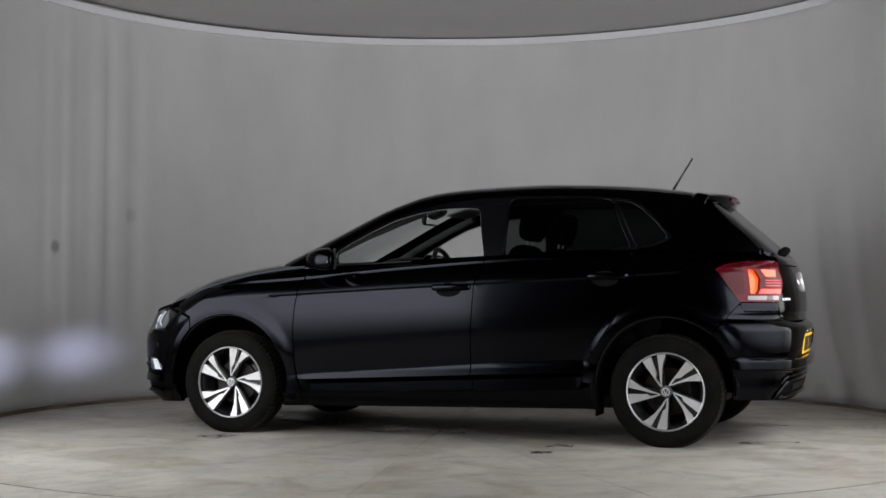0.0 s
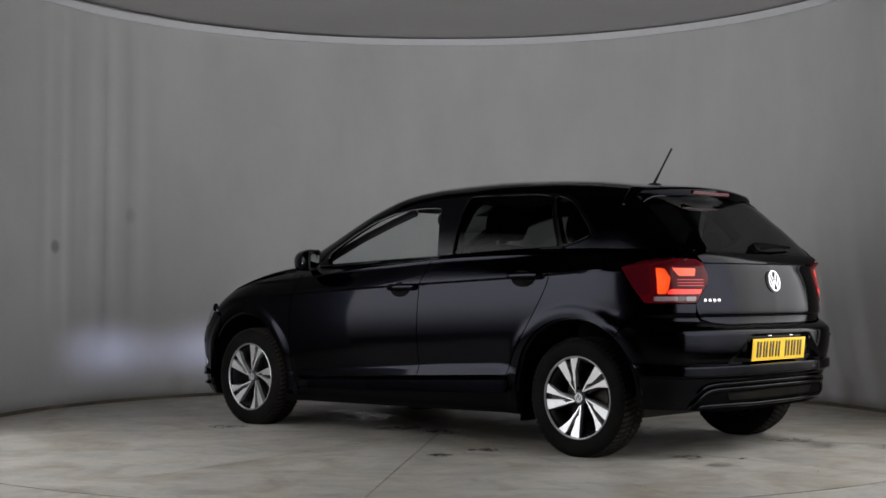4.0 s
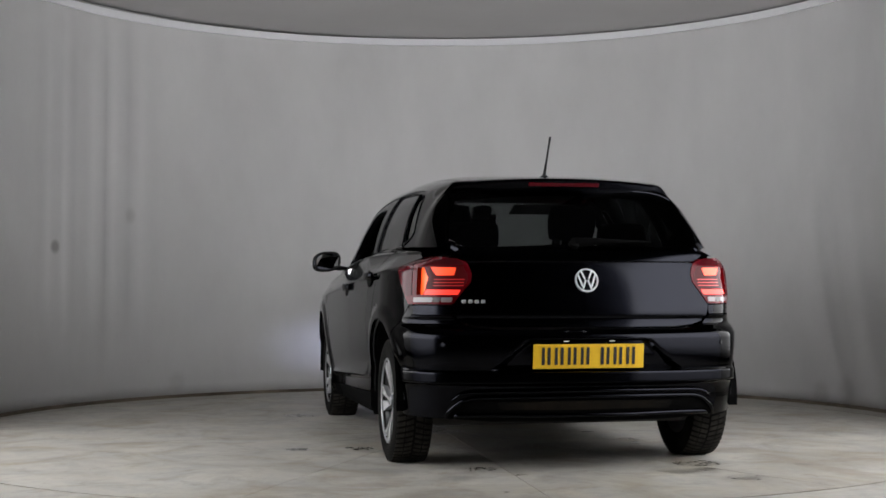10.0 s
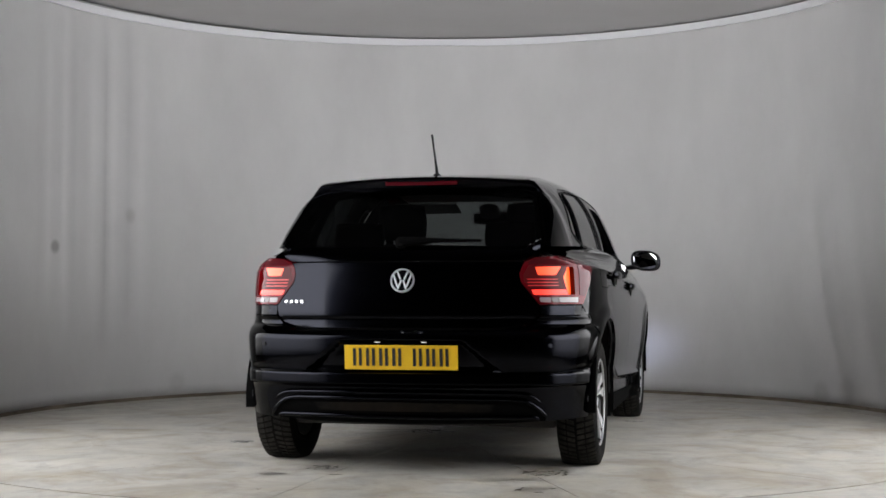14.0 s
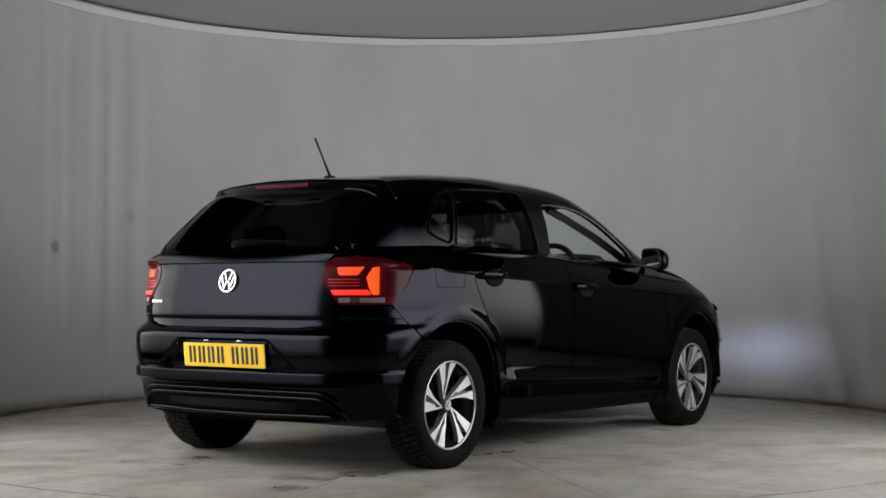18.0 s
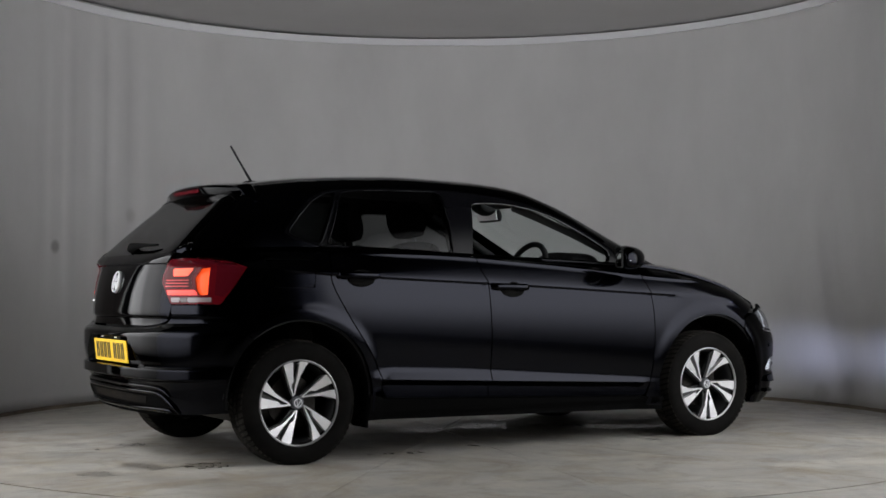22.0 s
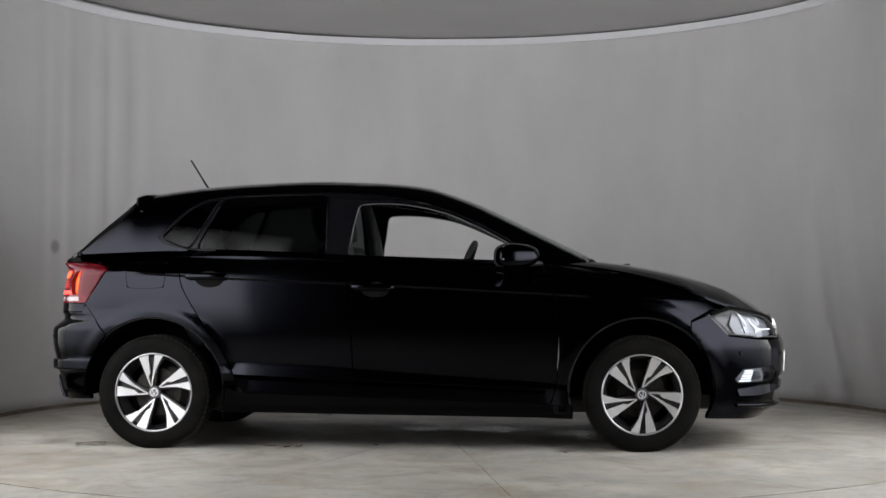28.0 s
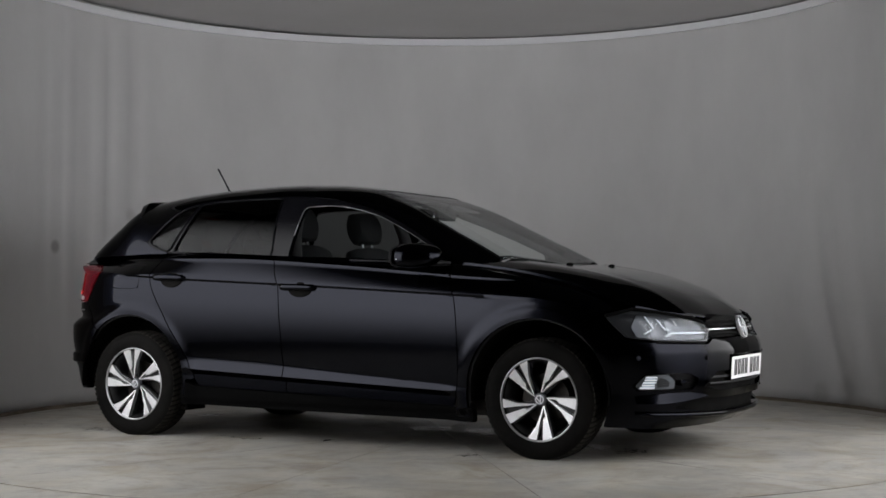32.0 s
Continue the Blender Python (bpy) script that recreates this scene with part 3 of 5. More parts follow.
def on_nose(u, v):
    c, s = np.cos(u / POLAR), np.sin(u / POLAR)
    r = solve(lambda q: low_field(2.551 + q * c, q * s, v), 0 * u, 0 * u + 1.3)
    return np.stack([2.551 + r * c, r * s, v], 1)


def to_tail(p):
    q = np.stack([-p[:, 0], -p[:, 1], 0 * p[:, 0]], 1)
    return q / np.linalg.norm(q, axis=1)[:, None]


def to_nose(p):
    q = np.stack([2.551 - p[:, 0], -p[:, 1], 0 * p[:, 0]], 1)
    return q / np.linalg.norm(q, axis=1)[:, None]


def polar(*pairs):
    """Outline from (degrees, z) pairs."""
    return [(radians(a) * POLAR, z) for a, z in pairs]


def inside(poly, pts):
    x, y = pts[:, 0], pts[:, 1]
    c = np.zeros(len(pts), bool)
    for (x1, y1), (x2, y2) in zip(poly, np.roll(poly, -1, 0)):
        if y1 != y2:
            c ^= ((y1 > y) != (y2 > y)) & (x < (x2 - x1) * (y - y1) / (y2 - y1) + x1)
    return c


def nearest(polys, pts):
    best, dist = pts.copy(), np.full(len(pts), 1e9)
    for poly in polys:
        for a, b in zip(poly, np.roll(poly, -1, 0)):
            d = b - a
            if (d @ d) < 1e-12:
                continue
            t = np.clip(((pts - a) @ d) / (d @ d), 0, 1)
            q = a + t[:, None] * d
            r = np.hypot(*(pts - q).T)
            m = r < dist
            best[m], dist[m] = q[m], r[m]
    return best


def flank_knots(x):
    zs, zb, za = strip_z(x), crease_b(x), crease_a(x)
    one = np.ones_like(x)
    return np.stack([0.10 * one, zs - 0.03, zs, zs + strip_h(x), zb - 0.012, zb, za, za + 0.012, 1.30 * one], 1), np.array([0.10, 0.34, 0.37, 0.43, 0.84, 0.85, 0.99, 1.0, 1.30])


def flank_to(p):
    """(x, z) to (x, v), where the folds of the flank run at constant v."""
    k, v = flank_knots(p[:, 0])
    return np.stack([p[:, 0], [np.interp(z, row, v) for z, row in zip(p[:, 1], k)]], 1)


def flank_from(p):
    k, v = flank_knots(p[:, 0])
    return np.stack([p[:, 0], [np.interp(z, v, row) for z, row in zip(p[:, 1], k)]], 1)


def dense(outline, step=0.03):
    p, out = np.array(outline, float), []
    for a, b in zip(p, np.roll(p, -1, 0)):
        n = max(int(np.hypot(*(b - a)) / step), 1)
        out += [a + (b - a) * i / n for i in range(n)]
    return np.array(out)


def panel(name, outline, surf, mat, parent, label="", holes=(), cell=(0.018, 0.010), depth=0.02, away=(0, -1, 0), lift=0.0, mirror=False, warp=False):
    """A sheet-metal or glass panel: the part of a surface inside an outline, with its edges turned in. mirror: the car's right side."""
    polys = [dense(outline)] + [dense(h) for h in holes]
    if warp:
        polys = [flank_to(p) for p in polys]
    lo, hi = np.floor(polys[0].min(0) / cell), np.ceil(polys[0].max(0) / cell)
    n = (hi - lo).astype(int)
    gx, gy = np.arange(lo[0], hi[0] + 0.5) * cell[0], np.arange(lo[1], hi[1] + 0.5) * cell[1]
    pts = np.stack([a.ravel() for a in np.meshgrid(gx, gy, indexing="ij")], 1)
    i, j = np.meshgrid(np.arange(n[0]), np.arange(n[1]), indexing="ij")
    a = (i * (n[1] + 1) + j).ravel()
    quads = np.stack([a, a + n[1] + 1, a + n[1] + 2, a + 1], 1)
    mid = pts[quads].mean(1)
    keep = inside(polys[0], mid)
    for h in polys[1:]:
        keep &= ~inside(h, mid)
    quads = quads[keep]
    count = {}
    for q in quads:
        for k in range(4):
            e = (q[k], q[(k + 1) % 4])
            key = (min(e), max(e))
            count[key] = None if key in count else e
    rim = [e for e in count.values() if e]
    edge = sorted({v for e in rim for v in e})
    pts[edge] = nearest(polys, pts[edge])
    used = np.unique(quads)
    index = -np.ones(len(pts), int)
    index[used] = np.arange(len(used))
    flat = flank_from(pts[used]) if warp else pts[used]
    p3 = surf(flat[:, 0], flat[:, 1])
    inward = away(p3) if callable(away) else np.tile(np.array(away, float), (len(p3), 1))
    p3 = p3 - inward * lift
    faces = [tuple(index[q]) for q in quads]
    verts = [tuple(v) for v in p3]
    low = {}
    for v in edge:
        low[v] = len(verts)
        verts.append(tuple(p3[index[v]] + inward[index[v]] * depth))
    surface = len(faces)
    faces += [(index[f], index[e], low[e], low[f]) for e, f in rim]
    flip = Vector((1, -1 if mirror else 1, 1))
    verts = [(x, y * flip.y, z) for x, y, z in verts]
    me = bpy.data.meshes.new(name)
    me.from_pydata(verts, [], faces)
    bm = bmesh.new()
    bm.from_mesh(me)
    bmesh.ops.recalc_face_normals(bm, faces=bm.faces)
    bm.faces.ensure_lookup_table()
    f = max(bm.faces[:surface], key=lambda q: q.calc_area())
    if f.normal.dot(Vector(inward[index[quads[f.index][0]]]) * flip) > 0:
        bmesh.ops.reverse_faces(bm, faces=bm.faces)
    return part(name, bm, mat, parent, label, smooth=32)


def arc(cx, cz, r, a0, a1, n=24):
    return [(cx + r * math.cos(radians(a0 + (a1 - a0) * i / n)), cz + r * math.sin(radians(a0 + (a1 - a0) * i / n))) for i in range(n + 1)]


def shrink(outline, d):
    """The outline drawn in by d on all sides."""
    p = np.array(outline, float)
    area = 0.5 * np.sum(p[:, 0] * np.roll(p[:, 1], -1) - np.roll(p[:, 0], -1) * p[:, 1])
    t = np.roll(p, -1, 0) - np.roll(p, 1, 0)
    t /= np.maximum(np.hypot(*t.T), 1e-9)[:, None]
    nrm = np.stack([-t[:, 1], t[:, 0]], 1) * (1 if area > 0 else -1)
    return p + nrm * d


def smooth_outline(points, n=6, closed=True):
    """A rounded closed outline through points."""
    p = [tuple(q) for q in points]
    s = spline([p[-1]] + p + [p[0], p[1]], n)
    return s[n:-n - 1 + (0 if closed else 1)]


def rounded(points, r, n=5):
    """A closed outline with its corners rounded."""
    p, out = [np.array(q, float) for q in points], []
    for a, b, c in zip([p[-1]] + p[:-1], p, p[1:] + [p[0]]):
        u, v = a - b, c - b
        d1, d2 = min(r, 0.45 * np.hypot(*u)), min(r, 0.45 * np.hypot(*v))
        s, e = b + u / np.hypot(*u) * d1, b + v / np.hypot(*v) * d2
        out += [(1 - t) ** 2 * s + 2 * t * (1 - t) * b + t * t * e for t in np.linspace(0, 1, n)]
    return np.array(out)


CAR = new("car")
tagged(CAR, "black hatchback car with lit lamps and lowered front windows, on turntable", "car")
ARCH_R, ARCH_Z = 0.378, 0.312

# joints between the panels, as lines of (x, z)
rear_cut = [tuple(q) for q in spline([(0.199, 1.046), (0.172, 0.985), (0.150, 0.91), (0.163, 0.845), (0.216, 0.750), (0.285, 0.641), (0.372, 0.514), (0.43, 0.40), (0.447, 0.335)], 5)]
mid_cut = [(0.985, 1.012), (1.005, 0.93), (1.040, 0.855), (1.058, 0.6), (1.064, 0.36), (1.062, 0.285)]
front_cut = [tuple(q) for q in spline([(2.045, 0.965), (2.066, 0.906), (2.108, 0.78), (2.125, 0.6), (2.122, 0.42), (2.105, 0.30), (2.09, 0.255)], 4)]


def belt(x):
    """Top edge of the doors' sheet metal under the windows."""
    return np.interp(x, [-0.6, 0.0, 0.2, 0.95, 1.85, 2.1], [1.024, 1.044, 1.044, 1.006, 0.970, 0.962])


def sill_top(x):
    return 0.298 - 0.033 * (x - 0.45)


def belt_line(x0, x1, n=12):
    return [(x, float(belt(x))) for x in np.linspace(x0, x1, n)]


G = 0.0030
UP = (0, 0, -1)
IN = (0, -1, 0)


def roof_edge(x):
    """Share of the half width at which the roof and windscreen meet the side frame."""
    return np.interp(x, [-0.2, 1.2, 1.45, 1.7, 1.9, 2.1, 2.3], [0.62, 0.62, 0.645, 0.70, 0.74, 0.78, 0.83])


def gate_edge(x):
    """Share of the half width at which the tailgate meets the rear pillar: a straight line seen from behind."""
    lo, hi = 0.40, float(green_y(x)) * 0.985
    for _ in range(30):
        m = (lo + hi) / 2
        if float(green_top(np.array([x]), np.array([m]))[0]) < 1.28 - (m - 0.553) / 0.27:
            lo = m
        else:
            hi = m
    return lo / float(green_y(x))


GATE_END = -0.475      # the tailgate's lower corners


def edge_y(x, share):
    return float(share(x) * green_y(x))


def edge_z(x, share):
    return float(green_top(np.array([x]), np.array([edge_y(x, share)]))[0])


def line(f, xs):
    return [(float(x), f(float(x))) for x in xs]


REAR_PANE = rounded([(0.196, 1.052), (0.262, 1.19), (0.322, 1.322), (0.42, 1.336), (0.6, 1.341), (0.75, 1.343), (0.896, 1.343), (0.903, 1.18), (0.907, 1.014), (0.55, 1.034)], 0.03)
QUARTER_PANE = rounded([(-0.002, 1.112), (0.075, 1.200), (0.155, 1.272), (0.215, 1.304), (0.304, 1.326), (0.235, 1.195), (0.165, 1.054), (0.08, 1.075)], 0.03)
FRONT_GAP = rounded([(1.016, 1.006), (1.045, 1.16), (1.068, 1.285), (1.15, 1.291), (1.24, 1.290), (1.32, 1.284), (1.44, 1.262), (1.57, 1.225), (1.71, 1.160), (1.83, 1.096), (1.915, 1.045), (1.90, 0.980), (1.5, 0.986)], 0.03)
WINDOW_BAND = [(-0.022, 1.112), (0.02, 1.082), (0.08, 1.062), (0.16, 1.046), (0.5, 1.028), (0.95, 1.008), (1.5, 0.984), (1.98, 0.968), (1.99, 0.99), (1.93, 1.058), (1.83, 1.118), (1.72, 1.178),
               (1.58, 1.242), (1.44, 1.285), (1.28, 1.322), (1.1, 1.346), (0.9, 1.356), (0.6, 1.354), (0.33, 1.342), (0.22, 1.322), (0.15, 1.288), (0.07, 1.218)]
FLAP = smooth_outline([(-0.150, 0.962), (-0.135, 0.978), (0.055, 0.978), (0.070, 0.962), (0.066, 0.862), (0.045, 0.842), (-0.115, 0.842), (-0.140, 0.862)], 4)
LAMP = polar((44.0, 0.956), (46.6, 0.977), (52, 0.983), (60, 0.981), (67, 0.966), (72.0, 0.940), (68.2, 0.85), (63.9, 0.764), (47.2, 0.764), (42.3, 0.865), (42.2, 0.903))


def seal_line(points, surf, r, mat, parent, mirror, name="window_seal", lift=0.001, closed=True):
    p = dense(points, 0.02) if closed else np.array(points, float)
    q = surf(p[:, 0], p[:, 1])
    q = np.vstack([q, q[:1]]) if closed else q
    return part(name, tube([(a, (b + lift) * (-1 if mirror else 1), c) for a, b, c in q], r, 6, cap=not closed), mat, parent, smooth=60)


def handle(x, z, door, mirror):
    f = -1 if mirror else 1
    # thin black oval on the skin, painting in the hollow's shade
    y = float(on_side(np.array([x]), np.array([z]))[0, 1])
    cup = bmesh.new()
    bmesh.ops.create_uvsphere(cup, u_segments=24, v_segments=10, radius=1)
    bmesh.ops.scale(cup, vec=(0.074, 0.007, 0.043), verts=cup.verts)
    bmesh.ops.translate(cup, vec=(x + 0.01, f * (y + 0.0015), z - 0.012), verts=cup.verts)
    part("handle_shade", cup, MATT, door, "black oval painting in the shaded hollow behind the handle", smooth=60)
    pts = spline([(x - 0.108, y + 0.006, z + 0.004), (x - 0.085, y + 0.030, z + 0.004), (x, y + 0.040, z + 0.003), (x + 0.075, y + 0.030, z + 0.001), (x + 0.098, y + 0.004, z)], 5)
    bm = tube([(a, f * b, c) for a, b, c in pts], [0.010] + [0.0165] * (len(pts) - 2) + [0.010], 10)
    bmesh.ops.scale(bm, vec=(1, 0.62, 1.05), space=Matrix.Translation((-x, -f * y, -z)), verts=bm.verts)
    part("door_handle", bm, PAINT, door, "body-coloured bar handle", smooth=60)


def door_mirror(mirror):
    f = -1 if mirror else 1
    bm = bmesh.new()
    bmesh.ops.create_uvsphere(bm, u_segments=32, v_segments=20, radius=1)
    for v in bm.verts:
        x, y, z = v.co
        x = math.copysign(abs(x) ** 0.8, x) * (0.122 if x > 0 else 0.050)
        x *= 1 - 0.42 * max(0.0, y) if x > 0 else 1.0
        v.co = (1.902 + x - 0.046 * y, f * (0.905 + 0.094 * math.copysign(abs(y) ** 0.75, y)), 1.006 + 0.063 * math.copysign(abs(z) ** 0.75, z) - 0.012 * y - 0.10 * max(0.0, x) * (z > 0))
    shell = part("mirror_housing", bm, PAINT, CAR, "rounded body-coloured door mirror", smooth=60)
    g = bmesh.new()
    bmesh.ops.create_circle(g, cap_ends=True, radius=1, segments=32)
    for v in g.verts:
        y, z = v.co.x, v.co.y
        v.co = (1.8475 - 0.040 * y, f * (0.905 + 0.074 * math.copysign(abs(y) ** 0.6, y)), 1.006 + 0.049 * math.copysign(abs(z) ** 0.6, z) - 0.010 * y)
    part("mirror_glass", g, MIRROR, shell)
    rim = tube([(1.8495 - 0.042 * math.cos(a), f * (0.905 + 0.078 * math.copysign(abs(math.cos(a)) ** 0.6, math.cos(a))), 1.006 + 0.053 * math.copysign(abs(math.sin(a)) ** 0.6, math.sin(a)) - 0.010 * math.cos(a))
                for a in np.linspace(0, 2 * math.pi, 33)], 0.006, 6, cap=False)
    part("mirror_rim", rim, BLACK, shell, smooth=60)
    lamp = tube([(1.978, f * 0.905, 0.984), (1.940, f * 0.950, 0.985), (1.895, f * 0.978, 0.987), (1.850, f * 0.994, 0.986)], 0.0065, 8)
    part("indicator_lens", lamp, INDICATOR, shell, "slim clear indicator strip", smooth=60)
    arm = tube([(2.035, f * 0.765, 0.958), (1.985, f * 0.815, 0.962), (1.93, f * 0.855, 0.972), (1.89, f * 0.875, 0.985)], [0.020, 0.030, 0.034, 0.030], 10)
    bmesh.ops.scale(arm, vec=(1, 1, 0.55), space=Matrix.Translation((0, 0, -0.975)), verts=arm.verts)
    part("mirror_arm", arm, BLACK, shell, smooth=60)


def build_flank(mirror):
    side = dict(mirror=mirror, away=IN, warp=True)
    o = belt_line(mid_cut[0][0], rear_cut[0][0]) + rear_cut[1:] + [(x, float(sill_top(x))) for x in np.linspace(0.47, 1.062, 8)] + mid_cut[::-1][1:-1]
    rd = panel("rear_door", shrink(o, G), on_side, PAINT, CAR, **side)
    handle(0.300, 0.900, rd, mirror)
    o = belt_line(2.045, mid_cut[0][0], 20) + mid_cut[1:] + [(x, float(sill_top(x))) for x in np.linspace(1.08, 2.08, 12)] + front_cut[::-1][1:-1]
    fd = panel("front_door", shrink(o, G), on_side, PAINT, CAR, **side)
    handle(1.175, 0.843, fd, mirror)
    o = [(0.36, 0.19), (2.20, 0.165), (2.20, 0.245)] + [(x, float(sill_top(x))) for x in np.linspace(2.09, 0.45, 12)] + [(0.37, 0.33)]
    panel("sill", shrink(o, G), on_side, RUBBER, CAR, depth=0.05, **side)
    a = arc(2.551, ARCH_Z, ARCH_R, 50, 198, 40)
    o = [(2.80, 0.672), (2.875, 0.712), (2.93, 0.745), (2.86, 0.785), (2.72, 0.835), (2.5, 0.890), (2.3, 0.925), (2.1, 0.955)] + front_cut + [(2.10, 0.19), (2.19, 0.19)]
    panel("front_wing", shrink(o + a[::-1], G), on_side, PAINT, CAR, depth=0.03, **side)
    a = arc(0.0, ARCH_Z, ARCH_R, -18, 131, 44)
    o = [(0.385, 0.19), (0.40, 0.33)] + rear_cut[::-1] + belt_line(0.16, -0.44, 10) + [(-0.475, 1.01), (-0.45, 0.99), (-0.33, 0.980), (-0.255, 0.942), (-0.335, 0.83), (-0.392, 0.765)]
    q = panel("quarter_panel", shrink(o + a[::-1], G), on_side, PAINT, CAR, depth=0.03, holes=[FLAP] if mirror else [], **side)
    if mirror:
        panel("fuel_flap", shrink(FLAP, 0.003), on_side, PAINT, q, depth=0.01, **side)
        panel("flap_recess", FLAP, on_side, BLACK, q, depth=0.002, lift=-0.012, **side)
    # arch lips
    for cx, a0, a1 in ((2.551, 2, 190), (0.0, -8, 178)):
        pts = np.array(arc(cx, ARCH_Z, ARCH_R - 0.002, a0, a1, 48))
        y = side_y(pts[:, 0], np.maximum(pts[:, 1], 0.22)) - 0.022
        bm = tube([(p[0], (-1 if mirror else 1) * q, p[1]) for p, q in zip(pts, y)], 0.006, 6)
        part("arch_lip", bm, BLACK, CAR, smooth=60)
    # window frames of the leaning upper side
    xs_r = np.linspace(-0.20, GATE_END, 12)
    o = [(x, float(belt(x)) - 0.004) for x in np.linspace(-0.43, 2.10, 40)] + [(2.27, 0.955)] + line(lambda x: edge_z(x, roof_edge), np.linspace(2.27, -0.13, 50)) + line(lambda x: edge_z(x, gate_edge), xs_r)
    gs = dict(mirror=mirror, away=IN)
    panel("side_frame", shrink(o, 0.0012), on_green_side, PAINT, CAR, "black roof pillar and window frame", holes=[WINDOW_BAND], cell=(0.015, 0.009), depth=0.03, **gs)
    wf = panel("window_surround", shrink(WINDOW_BAND, 0.001), on_green_side, GLOSS, CAR, "gloss black window surround", holes=[REAR_PANE, QUARTER_PANE, FRONT_GAP], cell=(0.012, 0.008), depth=0.035, lift=-0.004, **gs)
    panel("rear_door_pane", REAR_PANE, on_green_side, PRIVACY, CAR, "dark tinted side window", cell=(0.03, 0.02), depth=0.004, lift=-0.009, **gs)
    panel("quarter_pane", QUARTER_PANE, on_green_side, PRIVACY, CAR, "dark tinted quarter window", cell=(0.03, 0.02), depth=0.004, lift=-0.007, **gs)
    seal_line(QUARTER_PANE, on_green_side, 0.004, GLOSS, wf, mirror)
    seal_line(REAR_PANE, on_green_side, 0.0035, GLOSS, wf, mirror)
    seal_line(FRONT_GAP[5:55], on_green_side, 0.0026, SEAL, wf, mirror, name="window_channel", lift=-0.008, closed=False)
    # shoulder ledge between the flank and the windows
    xs = np.concatenate([np.linspace(-0.47, 2.04, 90)])
    a = on_side(xs, belt(xs) - 0.0035)
    b = on_green_side(xs, belt(xs) + 0.010)
    f = -1 if mirror else 1
    v = []
    for i in range(len(xs)):
        for k in (0.0, 0.5, 1.0):
            q = a[i] * (1 - k) + b[i] * k
            v.append((q[0], f * (q[1] - 0.002 * (1 - k)), q[2] + 0.010 * float(ramp01(0.1, 0.5, q[0])) * math.sin(math.pi * k)))
    faces = [(3 * i + k, 3 * i + 3 + k, 3 * i + 4 + k, 3 * i + 1 + k) for i in range(len(xs) - 1) for k in (0, 1)]
    mesh_of("shoulder", v, faces, PAINT, CAR)
    foot = polar((49.5, 0.987), (59.5, 0.988), (62, 0.985), (62.5, 1.025), (56, 1.028), (50.5, 1.022))
    panel("lamp_shelf", foot, on_tail, PAINT, CAR, mirror=mirror, away=to_tail, cell=(0.015, 0.008), depth=0.02)
    # bright strip under the side windows
    xs = np.linspace(0.17, 1.95, 40)
    seal_line(np.stack([xs, belt(xs) + 0.003], 1), on_green_side, 0.0055, WAIST, wf, mirror, name="waist_strip", lift=0.004, closed=False)
    door_mirror(mirror)
    return rd, fd


WAIST = material("dark_satin_strip", (0.018, 0.018, 0.02), 0.3, 1.0)
# pale tone paints in the light reflected along the front windows' rubber seal
SEAL = material("pale_sheen_seal", (0.34, 0.34, 0.35), 0.4, 0.4)
for m in (False, True):
    build_flank(m)

# roof, windscreen, bonnet
xs = np.linspace(-0.13, 1.44, 30)
roof = [(x, -edge_y(x, roof_edge)) for x in xs] + [(1.462, -0.25), (1.468, 0), (1.462, 0.25)] + [(x, edge_y(x, roof_edge)) for x in xs[::-1]] + [(-0.155, 0.25), (-0.16, 0), (-0.155, -0.25)]
panel("roof", shrink(roof, G), on_green_top, PAINT, CAR, away=UP, cell=(0.02, 0.016))
xs = np.linspace(1.444, 2.27, 24)
screen = [(x, -edge_y(x, roof_edge)) for x in xs] + [(2.33, -0.4), (2.36, 0), (2.33, 0.4)] + [(x, edge_y(x, roof_edge)) for x in xs[::-1]] + [(1.466, 0.25), (1.472, 0), (1.466, -0.25)]
windscreen = panel("windscreen", shrink(screen, 0.002), on_green_top, CLEAR, CAR, "clear windscreen", away=UP, cell=(0.03, 0.03), depth=0.005, lift=-0.003)
inner = shrink(screen, 0.035)
panel("screen_border", shrink(screen, 0.003), on_green_top, GLOSS, windscreen, "black printed rim of the windscreen", holes=[inner], away=UP, cell=(0.015, 0.012), depth=0.003, lift=-0.010)
cowl = [(2.24, -0.62), (2.36, -0.71), (2.44, -0.5), (2.48, 0), (2.44, 0.5), (2.36, 0.71), (2.24, 0.62), (2.31, 0.4), (2.345, 0), (2.31, -0.4)]
panel("cowl", cowl, lambda u, v: np.stack([u, v, np.minimum(bonnet_top(u, v), green_top(u, v) + 0.05) - 0.022], 1), BLACK, CAR, "black plastic scuttle below the windscreen", away=UP, cell=(0.02, 0.03))
BONNET_EDGE = [(2.10, 0.752), (2.3, 0.762), (2.60, 0.750), (2.80, 0.735), (2.90, 0.725), (3.0, 0.690), (3.10, 0.605), (3.18, 0.50), (3.235, 0.33), (3.258, 0.0)]
o = [(x, -y) for x, y in BONNET_EDGE] + [(x, y) for x, y in BONNET_EDGE[::-1][1:]] + [(2.26, 0.69), (2.35, 0.60), (2.415, 0.35), (2.44, 0), (2.415, -0.35), (2.35, -0.60), (2.26, -0.69)]
panel("bonnet", shrink(o, G), on_bonnet, PAINT, CAR, away=UP, cell=(0.02, 0.014), depth=0.012)


def wiper(points, r, name, parent):
    return part(name, tube(points, r, 8), MATT, parent, smooth=60)


def on_glass(x, y, up):
    return (x, y, float(green_top(np.array([x]), np.array([y]))[0]) + up)


